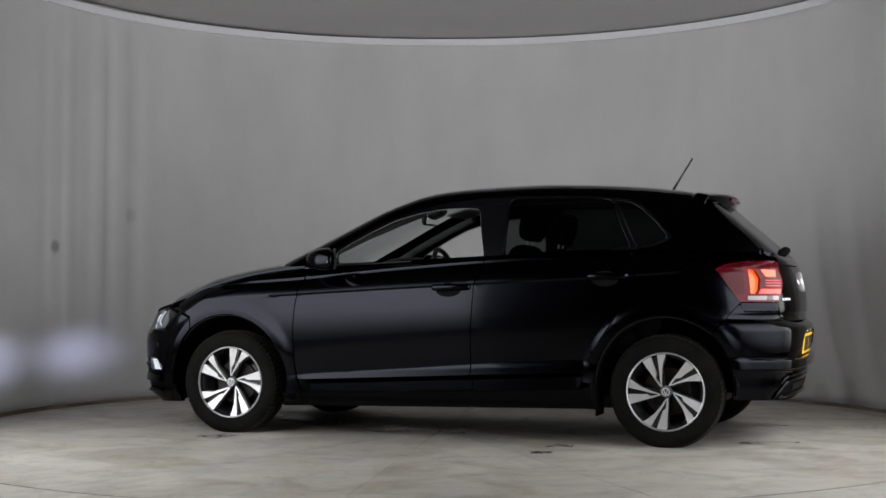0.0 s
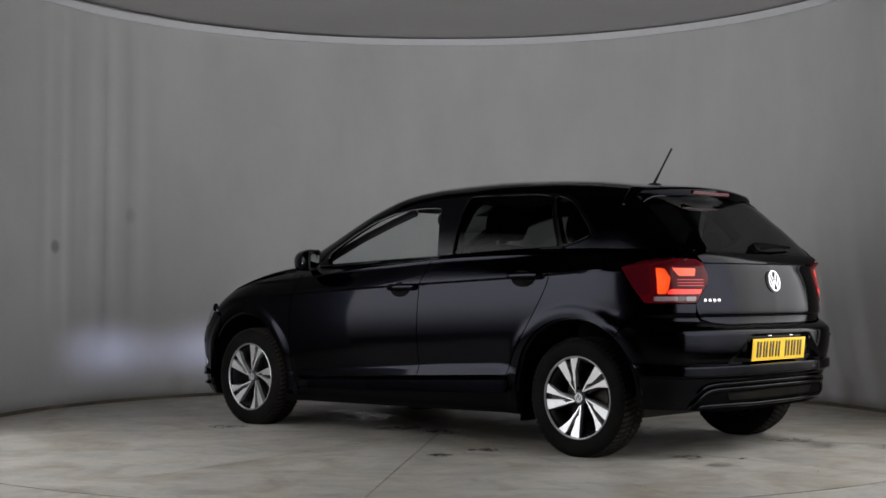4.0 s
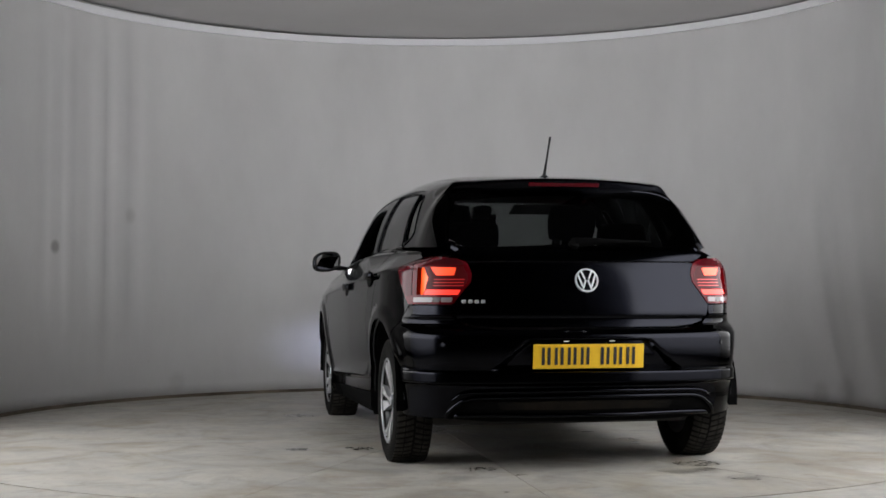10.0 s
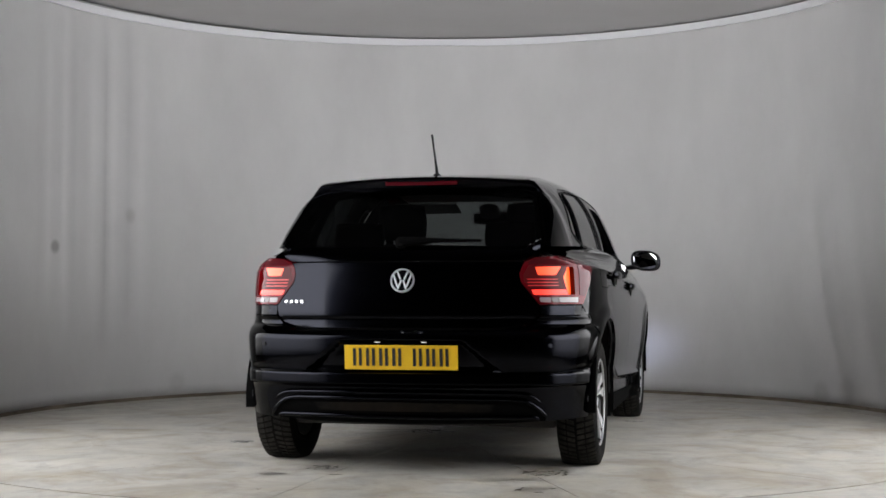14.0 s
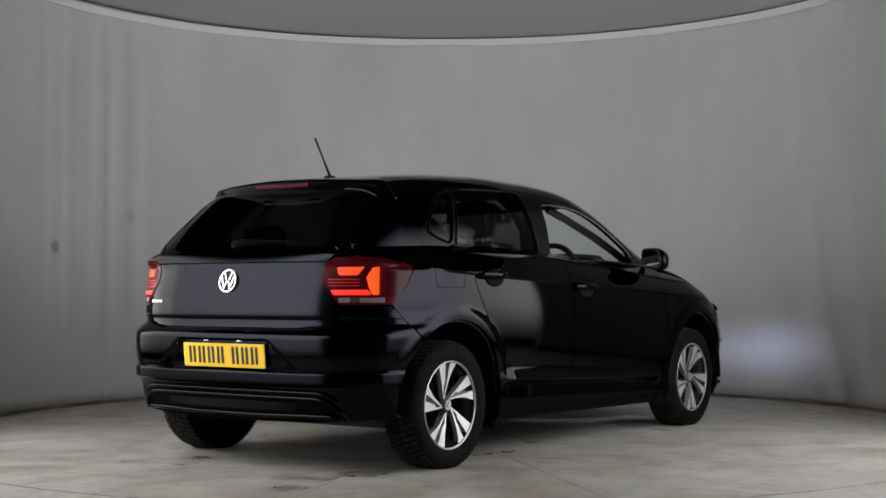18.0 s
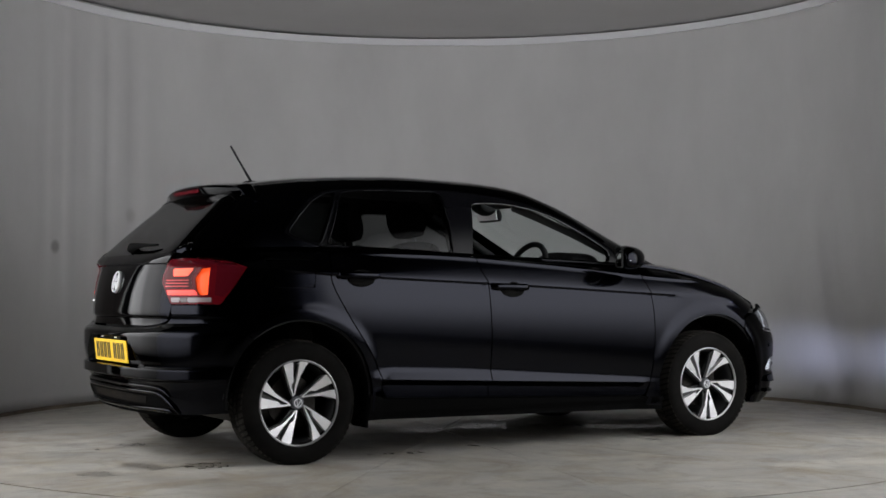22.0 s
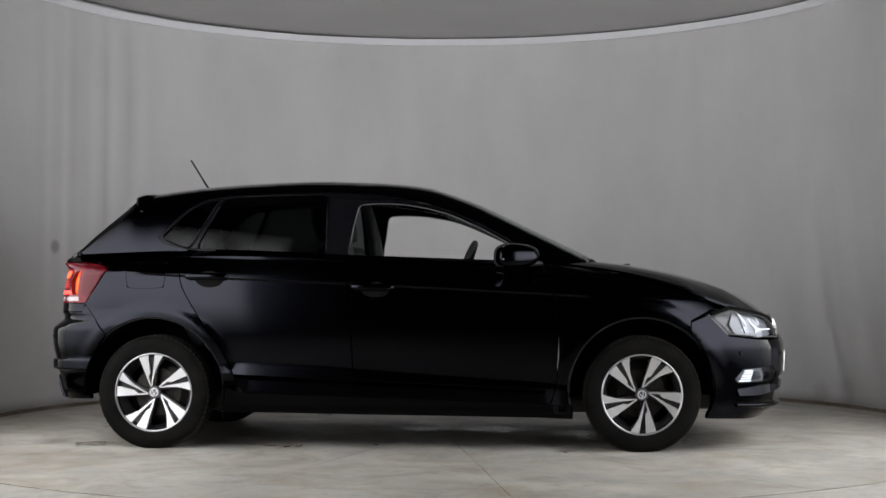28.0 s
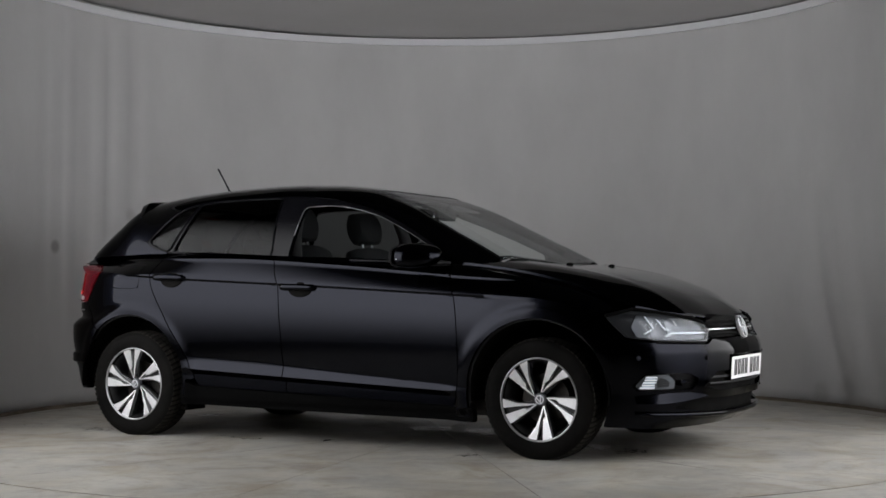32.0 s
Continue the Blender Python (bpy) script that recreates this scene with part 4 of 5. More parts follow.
for y0, y1 in ((0.42, -0.20), (-0.12, -0.62)):
    w = wiper([on_glass(2.352 - 0.1 * abs(y0 + (y1 - y0) * k), y0 + (y1 - y0) * k, -0.012 - 0.002 * k) for k in np.linspace(0, 1, 8)], 0.008, "windscreen_wiper", CAR)
    w["label"] = "black wiper arm resting low on the windscreen"

for y in (-0.30, 0.30):
    nz = bmesh.new()
    bmesh.ops.create_uvsphere(nz, u_segments=12, v_segments=8, radius=1)
    bmesh.ops.scale(nz, vec=(0.020, 0.013, 0.009), verts=nz.verts)
    bmesh.ops.translate(nz, vec=(2.50, y, float(bonnet_top(np.array([2.50]), np.array([y]))[0]) + 0.004), verts=nz.verts)
    part("washer_nozzle", nz, MATT, CAR, "small black washer nozzle", smooth=60)

# tailgate: upper part with its window, lower part, spoiler
xs = np.linspace(-0.205, GATE_END, 18)


def gate_foot(y):
    """How far back the upper tailgate reaches."""
    return float(solve(lambda q: green_top(-q, np.array([y])) - 1.006, np.array([0.2]), np.array([0.62]))[0]) * -1


foot = [(gate_foot(y), y) for y in np.linspace(-0.56, 0.56, 17)]
up = [(x, -edge_y(x, gate_edge)) for x in xs] + foot + [(x, edge_y(x, gate_edge)) for x in xs[::-1]]
def pane_edge(inset, foot_gap):
    x2 = np.linspace(-0.222, GATE_END + 0.03, 12)
    e = [(x, edge_y(x, gate_edge) - inset) for x in x2]
    return [(x, -y) for x, y in e] + [(gate_foot(y) + foot_gap, y) for y in np.linspace(-0.52, 0.52, 9)] + e[::-1]


gate = panel("tailgate", shrink(up, G), on_green_top, PAINT, CAR, "black tailgate with tinted window", away=UP, cell=(0.010, 0.02), depth=0.02, holes=[pane_edge(-0.008, -0.012)])
panel("rear_window", pane_edge(0.003, 0.002), on_green_top, PRIVACY, gate, "dark tinted rear window", away=UP, cell=(0.012, 0.03), depth=0.004, lift=-0.005)
half = [(0.42, 0.659), (0.52, 0.668), (0.575, 0.684), (0.602, 0.712), (0.610, 0.735), (0.612, 0.762), (0.529, 0.866), (0.523, 0.904), (0.540, 0.958)]
low = half + [(-y, z) for y, z in half[::-1]]
panel("tailgate_skin", shrink(low, G), on_rear, PAINT, gate, away=(1, 0, 0), cell=(0.018, 0.008), depth=0.02)
ledge = [(0.542, 0.961), (0.576, 0.984), (0.60, 1.012), (0.4, 1.010), (0, 1.012), (-0.4, 1.010), (-0.60, 1.012), (-0.576, 0.984), (-0.542, 0.961)]
panel("tailgate_ledge", shrink(ledge, 0.001), on_rear, PAINT, gate, away=(1, 0, 0), cell=(0.018, 0.008), depth=0.02)


for s in (-1, 1):
    pts = [(x, s * edge_y(x, gate_edge), edge_z(x, gate_edge) - 0.013) for x in np.linspace(-0.16, GATE_END + 0.02, 20)]
    part("gate_seal", tube(pts, 0.0110, 8), BAFFLE, gate, "black rubber seal", smooth=60)
part("gate_lining", tube([(-0.47, y, 0.995) for y in np.linspace(-0.60, 0.60, 9)], 0.035, 10), RUBBER, gate, "dark lining inside the tailgate", smooth=60)
SPOILER_TIP = -0.278


def build_spoiler():
    """Roof spoiler, flat across, its ends turned down onto the pillars."""
    n = 48
    bm = bmesh.new()
    grid = []
    for i in range(n + 1):
        y = -0.600 + 1.200 * i / n
        k = abs(y) / 0.600
        drop = 0.022 * (y / 0.5) ** 2 + 0.088 * float(ramp01(0.510, 0.612, abs(y)))
        root = -0.085 - 0.04 * k ** 6
        tip = SPOILER_TIP + 0.12 * k ** 2
        zr = min(float(green_top(np.array([root]), np.array([y]))[0]) - 0.001, 1.381 - drop)
        zt = 1.362 - drop
        under = max(float(green_top(np.array([-0.27]), np.array([y]))[0]), 1.20) + 0.004
        sec = [(root, zr)]
        for t in (0.15, 0.3, 0.5, 0.7, 0.85, 0.95):
            flat = 1.381 - drop + (zt - 1.381 + drop) * t
            sec.append((root + (tip - root) * t, zr + (flat - zr) * min(t / 0.3, 1.0) + 0.006 * math.sin(math.pi * t)))
        sec += [(tip, zt - 0.008), (tip + 0.012, zt - 0.038), (tip + 0.026, zt - 0.066), (tip + 0.045, zt - 0.078), (tip + 0.5 * (root - tip), min(zr, zt) - 0.066)]
        grid.append([bm.verts.new((x, y, z)) for x, z in sec])
    for a, b in zip(grid, grid[1:]):
        for j in range(len(a)):
            bm.faces.new((a[j], b[j], b[(j + 1) % len(a)], a[(j + 1) % len(a)]))
    bm.faces.new(grid[0])
    bm.faces.new(grid[-1][::-1])
    bmesh.ops.recalc_face_normals(bm, faces=bm.faces)
    sp = part("spoiler", bm, PAINT, gate, "black roof spoiler", smooth=40)
    b = box(0.012, 0.35, 0.019, pose(SPOILER_TIP + 0.010, 0, 1.337, 0, -22, 0), 0.003)
    for v in b.verts:
        v.co.x += 0.09 * v.co.y ** 2
    part("brake_lamp", b, RED_DARK, sp, "slim red high brake lamp")
    return sp


build_spoiler()
# rear wiper, aerial
rw = part("rear_wiper", tube([(-0.545, 0.03, 1.048), (-0.553, -0.03, 1.052), (-0.548, -0.16, 1.055), (-0.536, -0.34, 1.052)], [0.024, 0.019, 0.010, 0.006], 10), RUBBER, gate, "black rear wiper", smooth=60)
hub = lathe([(0.001, 0.0), (0.026, 0.0), (0.024, 0.05), (0.001, 0.056)], 20)
bmesh.ops.transform(hub, matrix=pose(-0.515, 0.03, 1.028, 0, -62, 0), verts=hub.verts)
part("wiper_hub", hub, MATT, rw, smooth=40)
ANT = (0.100, 0.0, 1.405)
ab = bmesh.new()
bmesh.ops.create_uvsphere(ab, u_segments=20, v_segments=10, radius=1)
bmesh.ops.scale(ab, vec=(0.055, 0.020, 0.022), verts=ab.verts)
bmesh.ops.translate(ab, vec=(0.095, 0, 1.392), verts=ab.verts)
aerial = part("aerial_foot", ab, BLACK, CAR, "black roof aerial", smooth=60)
part("aerial_rod", tube([(0.095, 0, 1.405), (0.040, 0, 1.492), (-0.023, 0, 1.593)], [0.008, 0.005, 0.0055], 8), BLACK, aerial, smooth=60)

# rear bumper, diffuser, tail lamps
arch_r = [(73.7, 0.600), (71.0, 0.55), (68.2, 0.47), (66.7, 0.39), (66.2, 0.31), (66.5, 0.255)]
low = polar(*[(-a, z) for a, z in arch_r[::-1]]) + []
o = polar((63.9, 0.758), *arch_r) + polar((50, 0.245), (40, 0.265), (0, 0.27), (-40, 0.265), (-50, 0.245)) + low + polar((-63.9, 0.758), (-62.2, 0.716), (-47.3, 0.716), (-46.8, 0.700), (-45.3, 0.677), (-41, 0.664), (-34, 0.655), (0, 0.653), (34, 0.655), (41, 0.664), (45.3, 0.677), (46.8, 0.700), (47.3, 0.716), (62.2, 0.716))
bumper = panel("rear_bumper", shrink(o, G), on_tail, PAINT, CAR, away=to_tail, cell=(0.0095, 0.0045), depth=0.03)
o = polar((50, 0.25), (46.5, 0.300), (43.2, 0.333), (40, 0.342), (0, 0.346), (-40, 0.342), (-43.2, 0.333), (-46.5, 0.300), (-50, 0.25), (-36, 0.235), (0, 0.230), (36, 0.235))
panel("diffuser", o, on_tail, RUBBER, bumper, "black lower bumper insert", away=to_tail, cell=(0.018, 0.012), depth=0.03, lift=0.004)
panel("dusty_strip", polar((33, 0.288), (34, 0.324), (0, 0.328), (-34, 0.324), (-33, 0.288), (0, 0.286)), on_tail, DIRTY, bumper, "dusty brown strip of the lower insert", away=to_tail, cell=(0.018, 0.012), depth=0.006, lift=0.008)
half_low = [(50.5, 0.250), (48.6, 0.278), (46.5, 0.304), (43.5, 0.333), (40, 0.344), (34, 0.346), (18, 0.347)]
half_high = [(47.0, 0.332), (45.3, 0.350), (43.2, 0.364), (40, 0.370), (34, 0.372), (18, 0.373)]
half_lip = [(47.5, 0.252), (46.0, 0.264), (40, 0.266), (34, 0.266), (18, 0.262)]
for pairs, r, out in ((half_low, 0.0105, 0.007), (half_high, 0.0090, 0.006), (half_lip, 0.0110, 0.012)):
    p = np.array([(radians(a) * POLAR, z) for a, z in spline(pairs + [(0, pairs[-1][1])] + [(-a, z) for a, z in pairs[::-1]], 6)])
    q = on_tail(p[:, 0], p[:, 1])
    q = q - to_tail(q) * out
    n = len(q)
    part("bumper_trim", tube(q, [r * min(1.0, 0.25 + 0.12 * min(i, n - 1 - i)) for i in range(n)], 8), PAINT, bumper, smooth=60)
for s in (-1, 1):
    for y in (0.66, 0.30):
        x = float(on_rear(np.array([y]), np.array([0.585]))[0, 0])
        d = lathe([(0.001, 0.004), (0.009, 0.004), (0.0105, 0.0), (0.0125, 0.0), (0.0125, -0.01)], 20)
        bmesh.ops.transform(d, matrix=pose(x + 0.002, s * y, 0.585, 0, -90, -s * (40 if y > 0.5 else 4)), verts=d.verts)
        part("parking_sensor", d, PAINT, bumper, smooth=40)


def tail_lamp(mirror):
    kw = dict(mirror=mirror, away=to_tail, cell=(0.010, 0.008))
    pocket = polar((57.2, 0.809), (59.8, 0.809), (60.0, 0.874), (60.4, 0.936), (57.6, 0.931), (55.6, 0.887), (56.3, 0.831))
    lamp = panel("tail_lamp", shrink(LAMP, 0.002), on_tail, RED_LENS, CAR, "red tail lamp, lit", depth=0.03, lift=0.004, mirror=mirror, away=to_tail, cell=(0.006, 0.006), holes=[pocket])
    for a0, a1, mat in ((47.4, 50.6, WHITE_LENS), (50.9, 53.2, SMOKY), (53.5, 60.9, WHITE_LENS)):
        panel("reversing_lens", polar((a0, 0.775), (a1, 0.775), (a1, 0.797), (a0 - 0.3, 0.797)), on_tail, mat, lamp, "clear reversing lens strip", depth=0.004, lift=0.0065, **kw)
    panel("smoked_corner", polar((61.9, 0.808), (64.6, 0.800), (68.0, 0.85), (71.2, 0.938), (66.5, 0.960), (62.6, 0.962), (62.4, 0.90)), on_tail, RED_DARK, lamp, "smoked outer lens", depth=0.004, lift=0.0065, **kw)
    panel("upper_rim", polar((45.6, 0.962), (47.4, 0.975), (52, 0.980), (60, 0.978), (64.0, 0.966), (60, 0.948), (45.0, 0.945)), on_tail, RED_DARK, lamp, "dark upper edge of the lens", depth=0.003, lift=0.0050, **kw)
    panel("inner_lens", polar((45.0, 0.838), (55.0, 0.838), (54.2, 0.887), (56.4, 0.940), (45.4, 0.939), (43.4, 0.90), (43.2, 0.87)), on_tail, RED_INNER, lamp, "softly lit inner lens", depth=0.003, lift=0.0050, **kw)
    panel("light_block", shrink(pocket, -0.006), on_tail, RED_HOT, lamp, "bright glowing corner of the lamp", depth=0.004, lift=-0.022, **kw)
    panel("light_bar", polar((45.8, 0.809), (57.0, 0.809), (55.6, 0.832), (45.0, 0.831)), on_tail, RED_GLOW, lamp, "glowing lower bar", depth=0.004, lift=0.0065, **kw)
    panel("light_bar", polar((47.6, 0.897), (53.0, 0.897), (55.2, 0.935), (47.1, 0.932)), on_tail, RED_MID, lamp, "glowing upper bar", depth=0.004, lift=0.0065, **kw)
    for z in (0.848, 0.862, 0.876):
        panel("light_rib", polar((44.2, z), (53.8, z), (53.6, z + 0.004), (44.1, z + 0.004)), on_tail, RED_DIM, lamp, "dim red rib", depth=0.003, lift=0.006, mirror=mirror, away=to_tail, cell=(0.010, 0.002))
    panel("lamp_base", polar((63.6, 0.760), (62.4, 0.7185), (47.4, 0.7185), (47.3, 0.760)), on_tail, PAINT, CAR, "painted strip below the tail lamp", depth=0.02, **kw)


PLATE_GLOW = glow("plate_lamp_glow", (1.0, 0.97, 0.9), 0.4)
RED_INNER = material("red_lamp_inner", (0.045, 0.003, 0.004), 0.3, specular_ior_level=0.12, emission_color=(1.0, 0.07, 0.07, 1), emission_strength=0.02)
RED_DIM = glow("red_lamp_dim", (0.6, 0.02, 0.02), 0.03)
RED_MID = glow("red_lamp_bar", (1.0, 0.07, 0.02), 1.1)
SMOKY = material("smoky_lens", (0.07, 0.045, 0.045), 0.25)
tail_lamp(False)
tail_lamp(True)


def number_plate(parent, x, z, tilt, facing, mat, groups, label):
    """A plate with its writing as plain bars."""
    pl = part("number_plate", box(0.006, 0.52, 0.111, pose(x, 0, z, 0, tilt, 0), 0.002), mat, parent, label)
    at = pose(x, 0, z, 0, tilt, 0)
    for i in range(7):
        y = -facing * (0.200 - 0.0605 * i - (0.034 if i > 3 else 0.0))
        for dy in (-0.0135, 0.0135):
            part("plate_bar", box(0.003, 0.0135, 0.079, at @ pose(facing * 0.0042, y + dy, 0.002), 0), INK, pl)
    return pl


for y in (0.107, -0.107):
    part("plate_lamp", box(0.008, 0.026, 0.004, pose(-0.672, y, 0.5985, 0, 0, 0), 0.002), PLATE_GLOW, bumper, "small lit plate lamp")
number_plate(bumper, -0.661, 0.530, -6, -1, YELLOW, 7, "yellow rear number plate with dark bars")
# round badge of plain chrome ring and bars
def badge(x, z, r, tilt, facing, parent):
    m = pose(x, 0, z, 0, tilt, 0) @ pose(0, 0, 0, 0, 90 * facing, 0)
    disc = lathe([(0.001, 0.004), (r * 0.9, 0.004), (r * 0.9, -0.004)], 40)
    bmesh.ops.transform(disc, matrix=m, verts=disc.verts)
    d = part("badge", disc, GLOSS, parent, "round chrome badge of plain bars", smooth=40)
    ring = lathe([(r * 0.84, 0.003), (r * 0.86, 0.009), (r * 0.97, 0.009), (r, 0.002), (r, -0.006), (r * 0.84, -0.006)], 48, closed=True)
    bmesh.ops.transform(ring, matrix=m, verts=ring.verts)
    part("badge_ring", ring, CHROME, d, smooth=40)
    for s in (-1, 1):
        for y, z2, a, ln in ((s * 0.30 * r, 0.42 * r, s * 24, 0.75 * r), (s * 0.22 * r, -0.36 * r, -s * 20, 0.8 * r), (s * 0.56 * r, -0.02 * r, s * 20, 1.1 * r)):
            b = box(0.006, r * 0.13, ln, pose(x, 0, z, 0, tilt, 0) @ pose(facing * 0.006, y, z2, -a, 0, 0), 0.001)
            part("badge_bar", b, CHROME, d)


MARK = material("bright_silver_mark", (0.62, 0.62, 0.64), 0.25, 0.7)
badge(-0.631, 0.873, 0.056, 12, -1, gate)
for i in range(4):
    y = 0.560 - 0.0275 * i
    x = float(on_rear(np.array([y]), np.array([0.778]))[0, 0])
    part("model_mark", box(0.007, 0.0205, 0.0165, pose(x - 0.002, y, 0.778, 0, 6, -14), 0.004), MARK, gate, "small chrome bar of the model mark")

# front bumper, grille, head lamps
arch_f = [(73.7, 0.664), (74.0, 0.602), (71.0, 0.55), (68.2, 0.47), (66.7, 0.39), (66.2, 0.31), (66.4, 0.25), (67.6, 0.17)]
GRILLE_LOW = polar((0, 0.335), (24, 0.338), (34, 0.360), (27, 0.432), (0, 0.436), (-27, 0.432), (-34, 0.360), (-24, 0.338))
INTAKE = polar((0, 0.232), (30, 0.236), (46, 0.262), (40, 0.300), (0, 0.300), (-40, 0.300), (-46, 0.262), (-30, 0.236))
FOG = polar((39, 0.352), (57.5, 0.345), (59.0, 0.372), (55.5, 0.428), (41, 0.432), (36, 0.40))
FOG_R = [(-a, z) for a, z in FOG[::-1]]
HEAD = polar((31.5, 0.574), (50, 0.582), (60.5, 0.600), (66.8, 0.698), (58, 0.730), (48, 0.710), (36, 0.683), (30.2, 0.660), (27.8, 0.62))
top = [(28, 0.590), (31.5, 0.566), (50, 0.574), (60.8, 0.592)]
o = polar((67.6, 0.700), *arch_f) + polar((50, 0.158), (0, 0.165), (-50, 0.158)) + polar(*[(-a, z) for a, z in arch_f[::-1]]) + polar((-67.6, 0.700)) + polar(*[(-a, z) for a, z in top[::-1]]) + polar((0, 0.592)) + polar(*top)
fb = panel("front_bumper", shrink(o, G), on_nose, PAINT, CAR, away=to_nose, cell=(0.016, 0.0085), depth=0.03, holes=[GRILLE_LOW, INTAKE, FOG, FOG_R])
BEAM_DIP = 3.0
BEAM_HOLE = [(radians(41.2 + 2.6 * math.cos(a)) * POLAR, 0.390 + 0.0085 * math.sin(a)) for a in np.linspace(0, 2 * math.pi, 25)[:-1]]
for name, hole, gap in (("lower_grille", GRILLE_LOW, []), ("intake", INTAKE, []), ("fog_bezel", FOG, [BEAM_HOLE]), ("fog_bezel", FOG_R, [[(-u, z) for u, z in BEAM_HOLE]])):
    panel(name, hole, on_nose, MATT, fb, "black plastic inset", away=to_nose, cell=(0.01, 0.008), depth=0.002, lift=-0.028, holes=gap)
for z in (0.372, 0.402):
    u = np.radians(np.linspace(-30, 30, 24)) * POLAR
    q = on_nose(u, 0 * u + z)
    part("grille_bar", tube(q + to_nose(q) * 0.014, 0.006, 6), BLACK, fb, smooth=60)
u = np.radians(np.linspace(-58, 58, 48)) * POLAR
q = on_nose(u, 0.218 + 0.020 * (np.abs(u) / u.max()) ** 2)
part("front_lip", tube(q - to_nose(q) * 0.006, 0.012, 8), PAINT, fb, smooth=60)
def on_winglet(u, v):
    """The blade stands out towards its lower edge."""
    q = on_nose(u, v)
    return q - to_nose(q) * (0.004 + 0.32 * (0.340 - v))[:, None]


for s in (-1, 1):
    panel("winglet", polar((57.5, 0.288), (58.2, 0.320), (48, 0.337), (40, 0.338), (31.5, 0.318), (40, 0.300), (50, 0.287)), on_winglet, PAINT, fb, "blade below the fog lamp", away=to_nose, cell=(0.012, 0.007), depth=0.03, mirror=s < 0)
# grille between the lamps
o = polar((0, 0.596), (27.0, 0.594), (29.4, 0.662), (20, 0.690), (0, 0.700), (-20, 0.690), (-29.4, 0.662), (-27.0, 0.594))
gr = panel("grille", o, on_nose, MATT, CAR, "black grille between the head lamps", away=to_nose, cell=(0.02, 0.012), depth=0.02, lift=-0.022)
for z, m, r in ((0.612, MATT, 0.006), (0.634, CHROME, 0.0038), (0.655, MATT, 0.006), (0.674, MATT, 0.006)):
    for s in (-1, 1):
        u = s * np.radians(np.linspace(4, 28, 12)) * POLAR
        q = on_nose(u, 0 * u + z)
        part("grille_bar", tube(q + to_nose(q) * 0.008, r, 6), m, gr, smooth=60)
badge(3.326, 0.640, 0.060, -18, 1, gr)
number_plate(fb, 3.351, 0.440, 3, 1, WHITE, 7, "white front number plate with dark bars")


def head_lamp(mirror):
    kw = dict(mirror=mirror, away=to_nose)
    lamp = panel("head_lamp", shrink(HEAD, 0.002), on_nose, LAMP_DARK, CAR, "clear head lamp, lit", cell=(0.012, 0.008), depth=0.03, lift=-0.05, **kw)
    panel("lamp_rim", shrink(HEAD, 0.002), on_nose, BLACK, lamp, cell=(0.004, 0.004), depth=0.008, holes=[shrink(HEAD, 0.009)], **kw)
    p = np.concatenate([np.linspace(a, b, 6) for a, b in zip(HEAD[3:8], HEAD[4:8])]) + (0, 0.007)
    p = p[np.concatenate([[True], np.hypot(*np.diff(p, axis=0).T) > 1e-6])]
    seal_line(p, on_nose, 0.010, RUBBER, lamp, mirror, name="bonnet_seal", lift=0.006, closed=False)
    panel("lens", shrink(HEAD, 0.003), on_nose, LENS, lamp, "clear plastic lens", cell=(0.02, 0.015), depth=0.004, lift=0.002, **kw)
    panel("reflector", polar((29.5, 0.590), (45, 0.586), (56.5, 0.596), (58.6, 0.650), (56.5, 0.708), (47, 0.698), (36, 0.673), (30, 0.650)), on_nose, SATIN, lamp, "silvery frosted reflector", cell=(0.010, 0.008), depth=0.004, lift=-0.036, **kw)
    for line_points, r, mat in ((((54.0, 0.702), (51.6, 0.640), (54.6, 0.618)), 0.0032, DRL_DIM), (((49.8, 0.684), (47.6, 0.640), (46.0, 0.637)), 0.0032, DRL_DIM),
                                (((43.6, 0.682), (42.6, 0.648)), 0.0024, DRL_DIM), (((47.4, 0.604), (45.2, 0.620), (38, 0.620), (29.2, 0.618)), 0.0036, DRL)):
        p = np.array([(radians(a) * POLAR, z) for a, z in line_points])
        p = np.concatenate([np.linspace(a, b, 6) for a, b in zip(p, p[1:])])
        p = p[np.concatenate([[True], np.hypot(*np.diff(p, axis=0).T) > 1e-6])]
        q = on_nose(p[:, 0], p[:, 1])
        q = q + to_nose(q) * 0.024
        part("light_line", tube([(x, y * (-1 if mirror else 1), z) for x, y, z in q], r, 8), mat, lamp, "thin white light guide", smooth=60)
    for a0, a1 in ((50.6, 53.2), (44.6, 47.0)):
        panel("divider", polar((a0 - 0.8, 0.604), (a1 - 0.8, 0.604), (a1 + 0.8, 0.700), (a0 + 0.8, 0.694)), on_nose, LAMP_GREY, lamp, cell=(0.010, 0.010), depth=0.012, lift=-0.030, **kw)
    # fog lamp
    fl = panel("fog_lamp", polar((45.5, 0.356), (56.5, 0.352), (57.5, 0.372), (54.5, 0.420), (47.5, 0.424), (45.0, 0.39)), on_nose, SATIN, CAR, "clear fog lamp with bright steps", cell=(0.008, 0.006), depth=0.01, lift=-0.020, **kw)
    for k in range(5):
        z = 0.357 + 0.0125 * k
        panel("fog_step", polar((52 - 0.2 * k, z), (56.6 - 0.45 * k, z), (56.3 - 0.45 * k, z + 0.009), (51.8 - 0.2 * k, z + 0.009)), on_nose, DRL, fl, cell=(0.01, 0.006), depth=0.004, lift=-0.012, **kw)
    panel("fog_core", polar((47.5, 0.366), (51.2, 0.364), (51.0, 0.392), (50.2, 0.410), (48.6, 0.404), (47.2, 0.385)), on_nose, LAMP_DARK, fl, "clear core of the fog lamp", cell=(0.006, 0.005), depth=0.006, lift=-0.014, **kw)
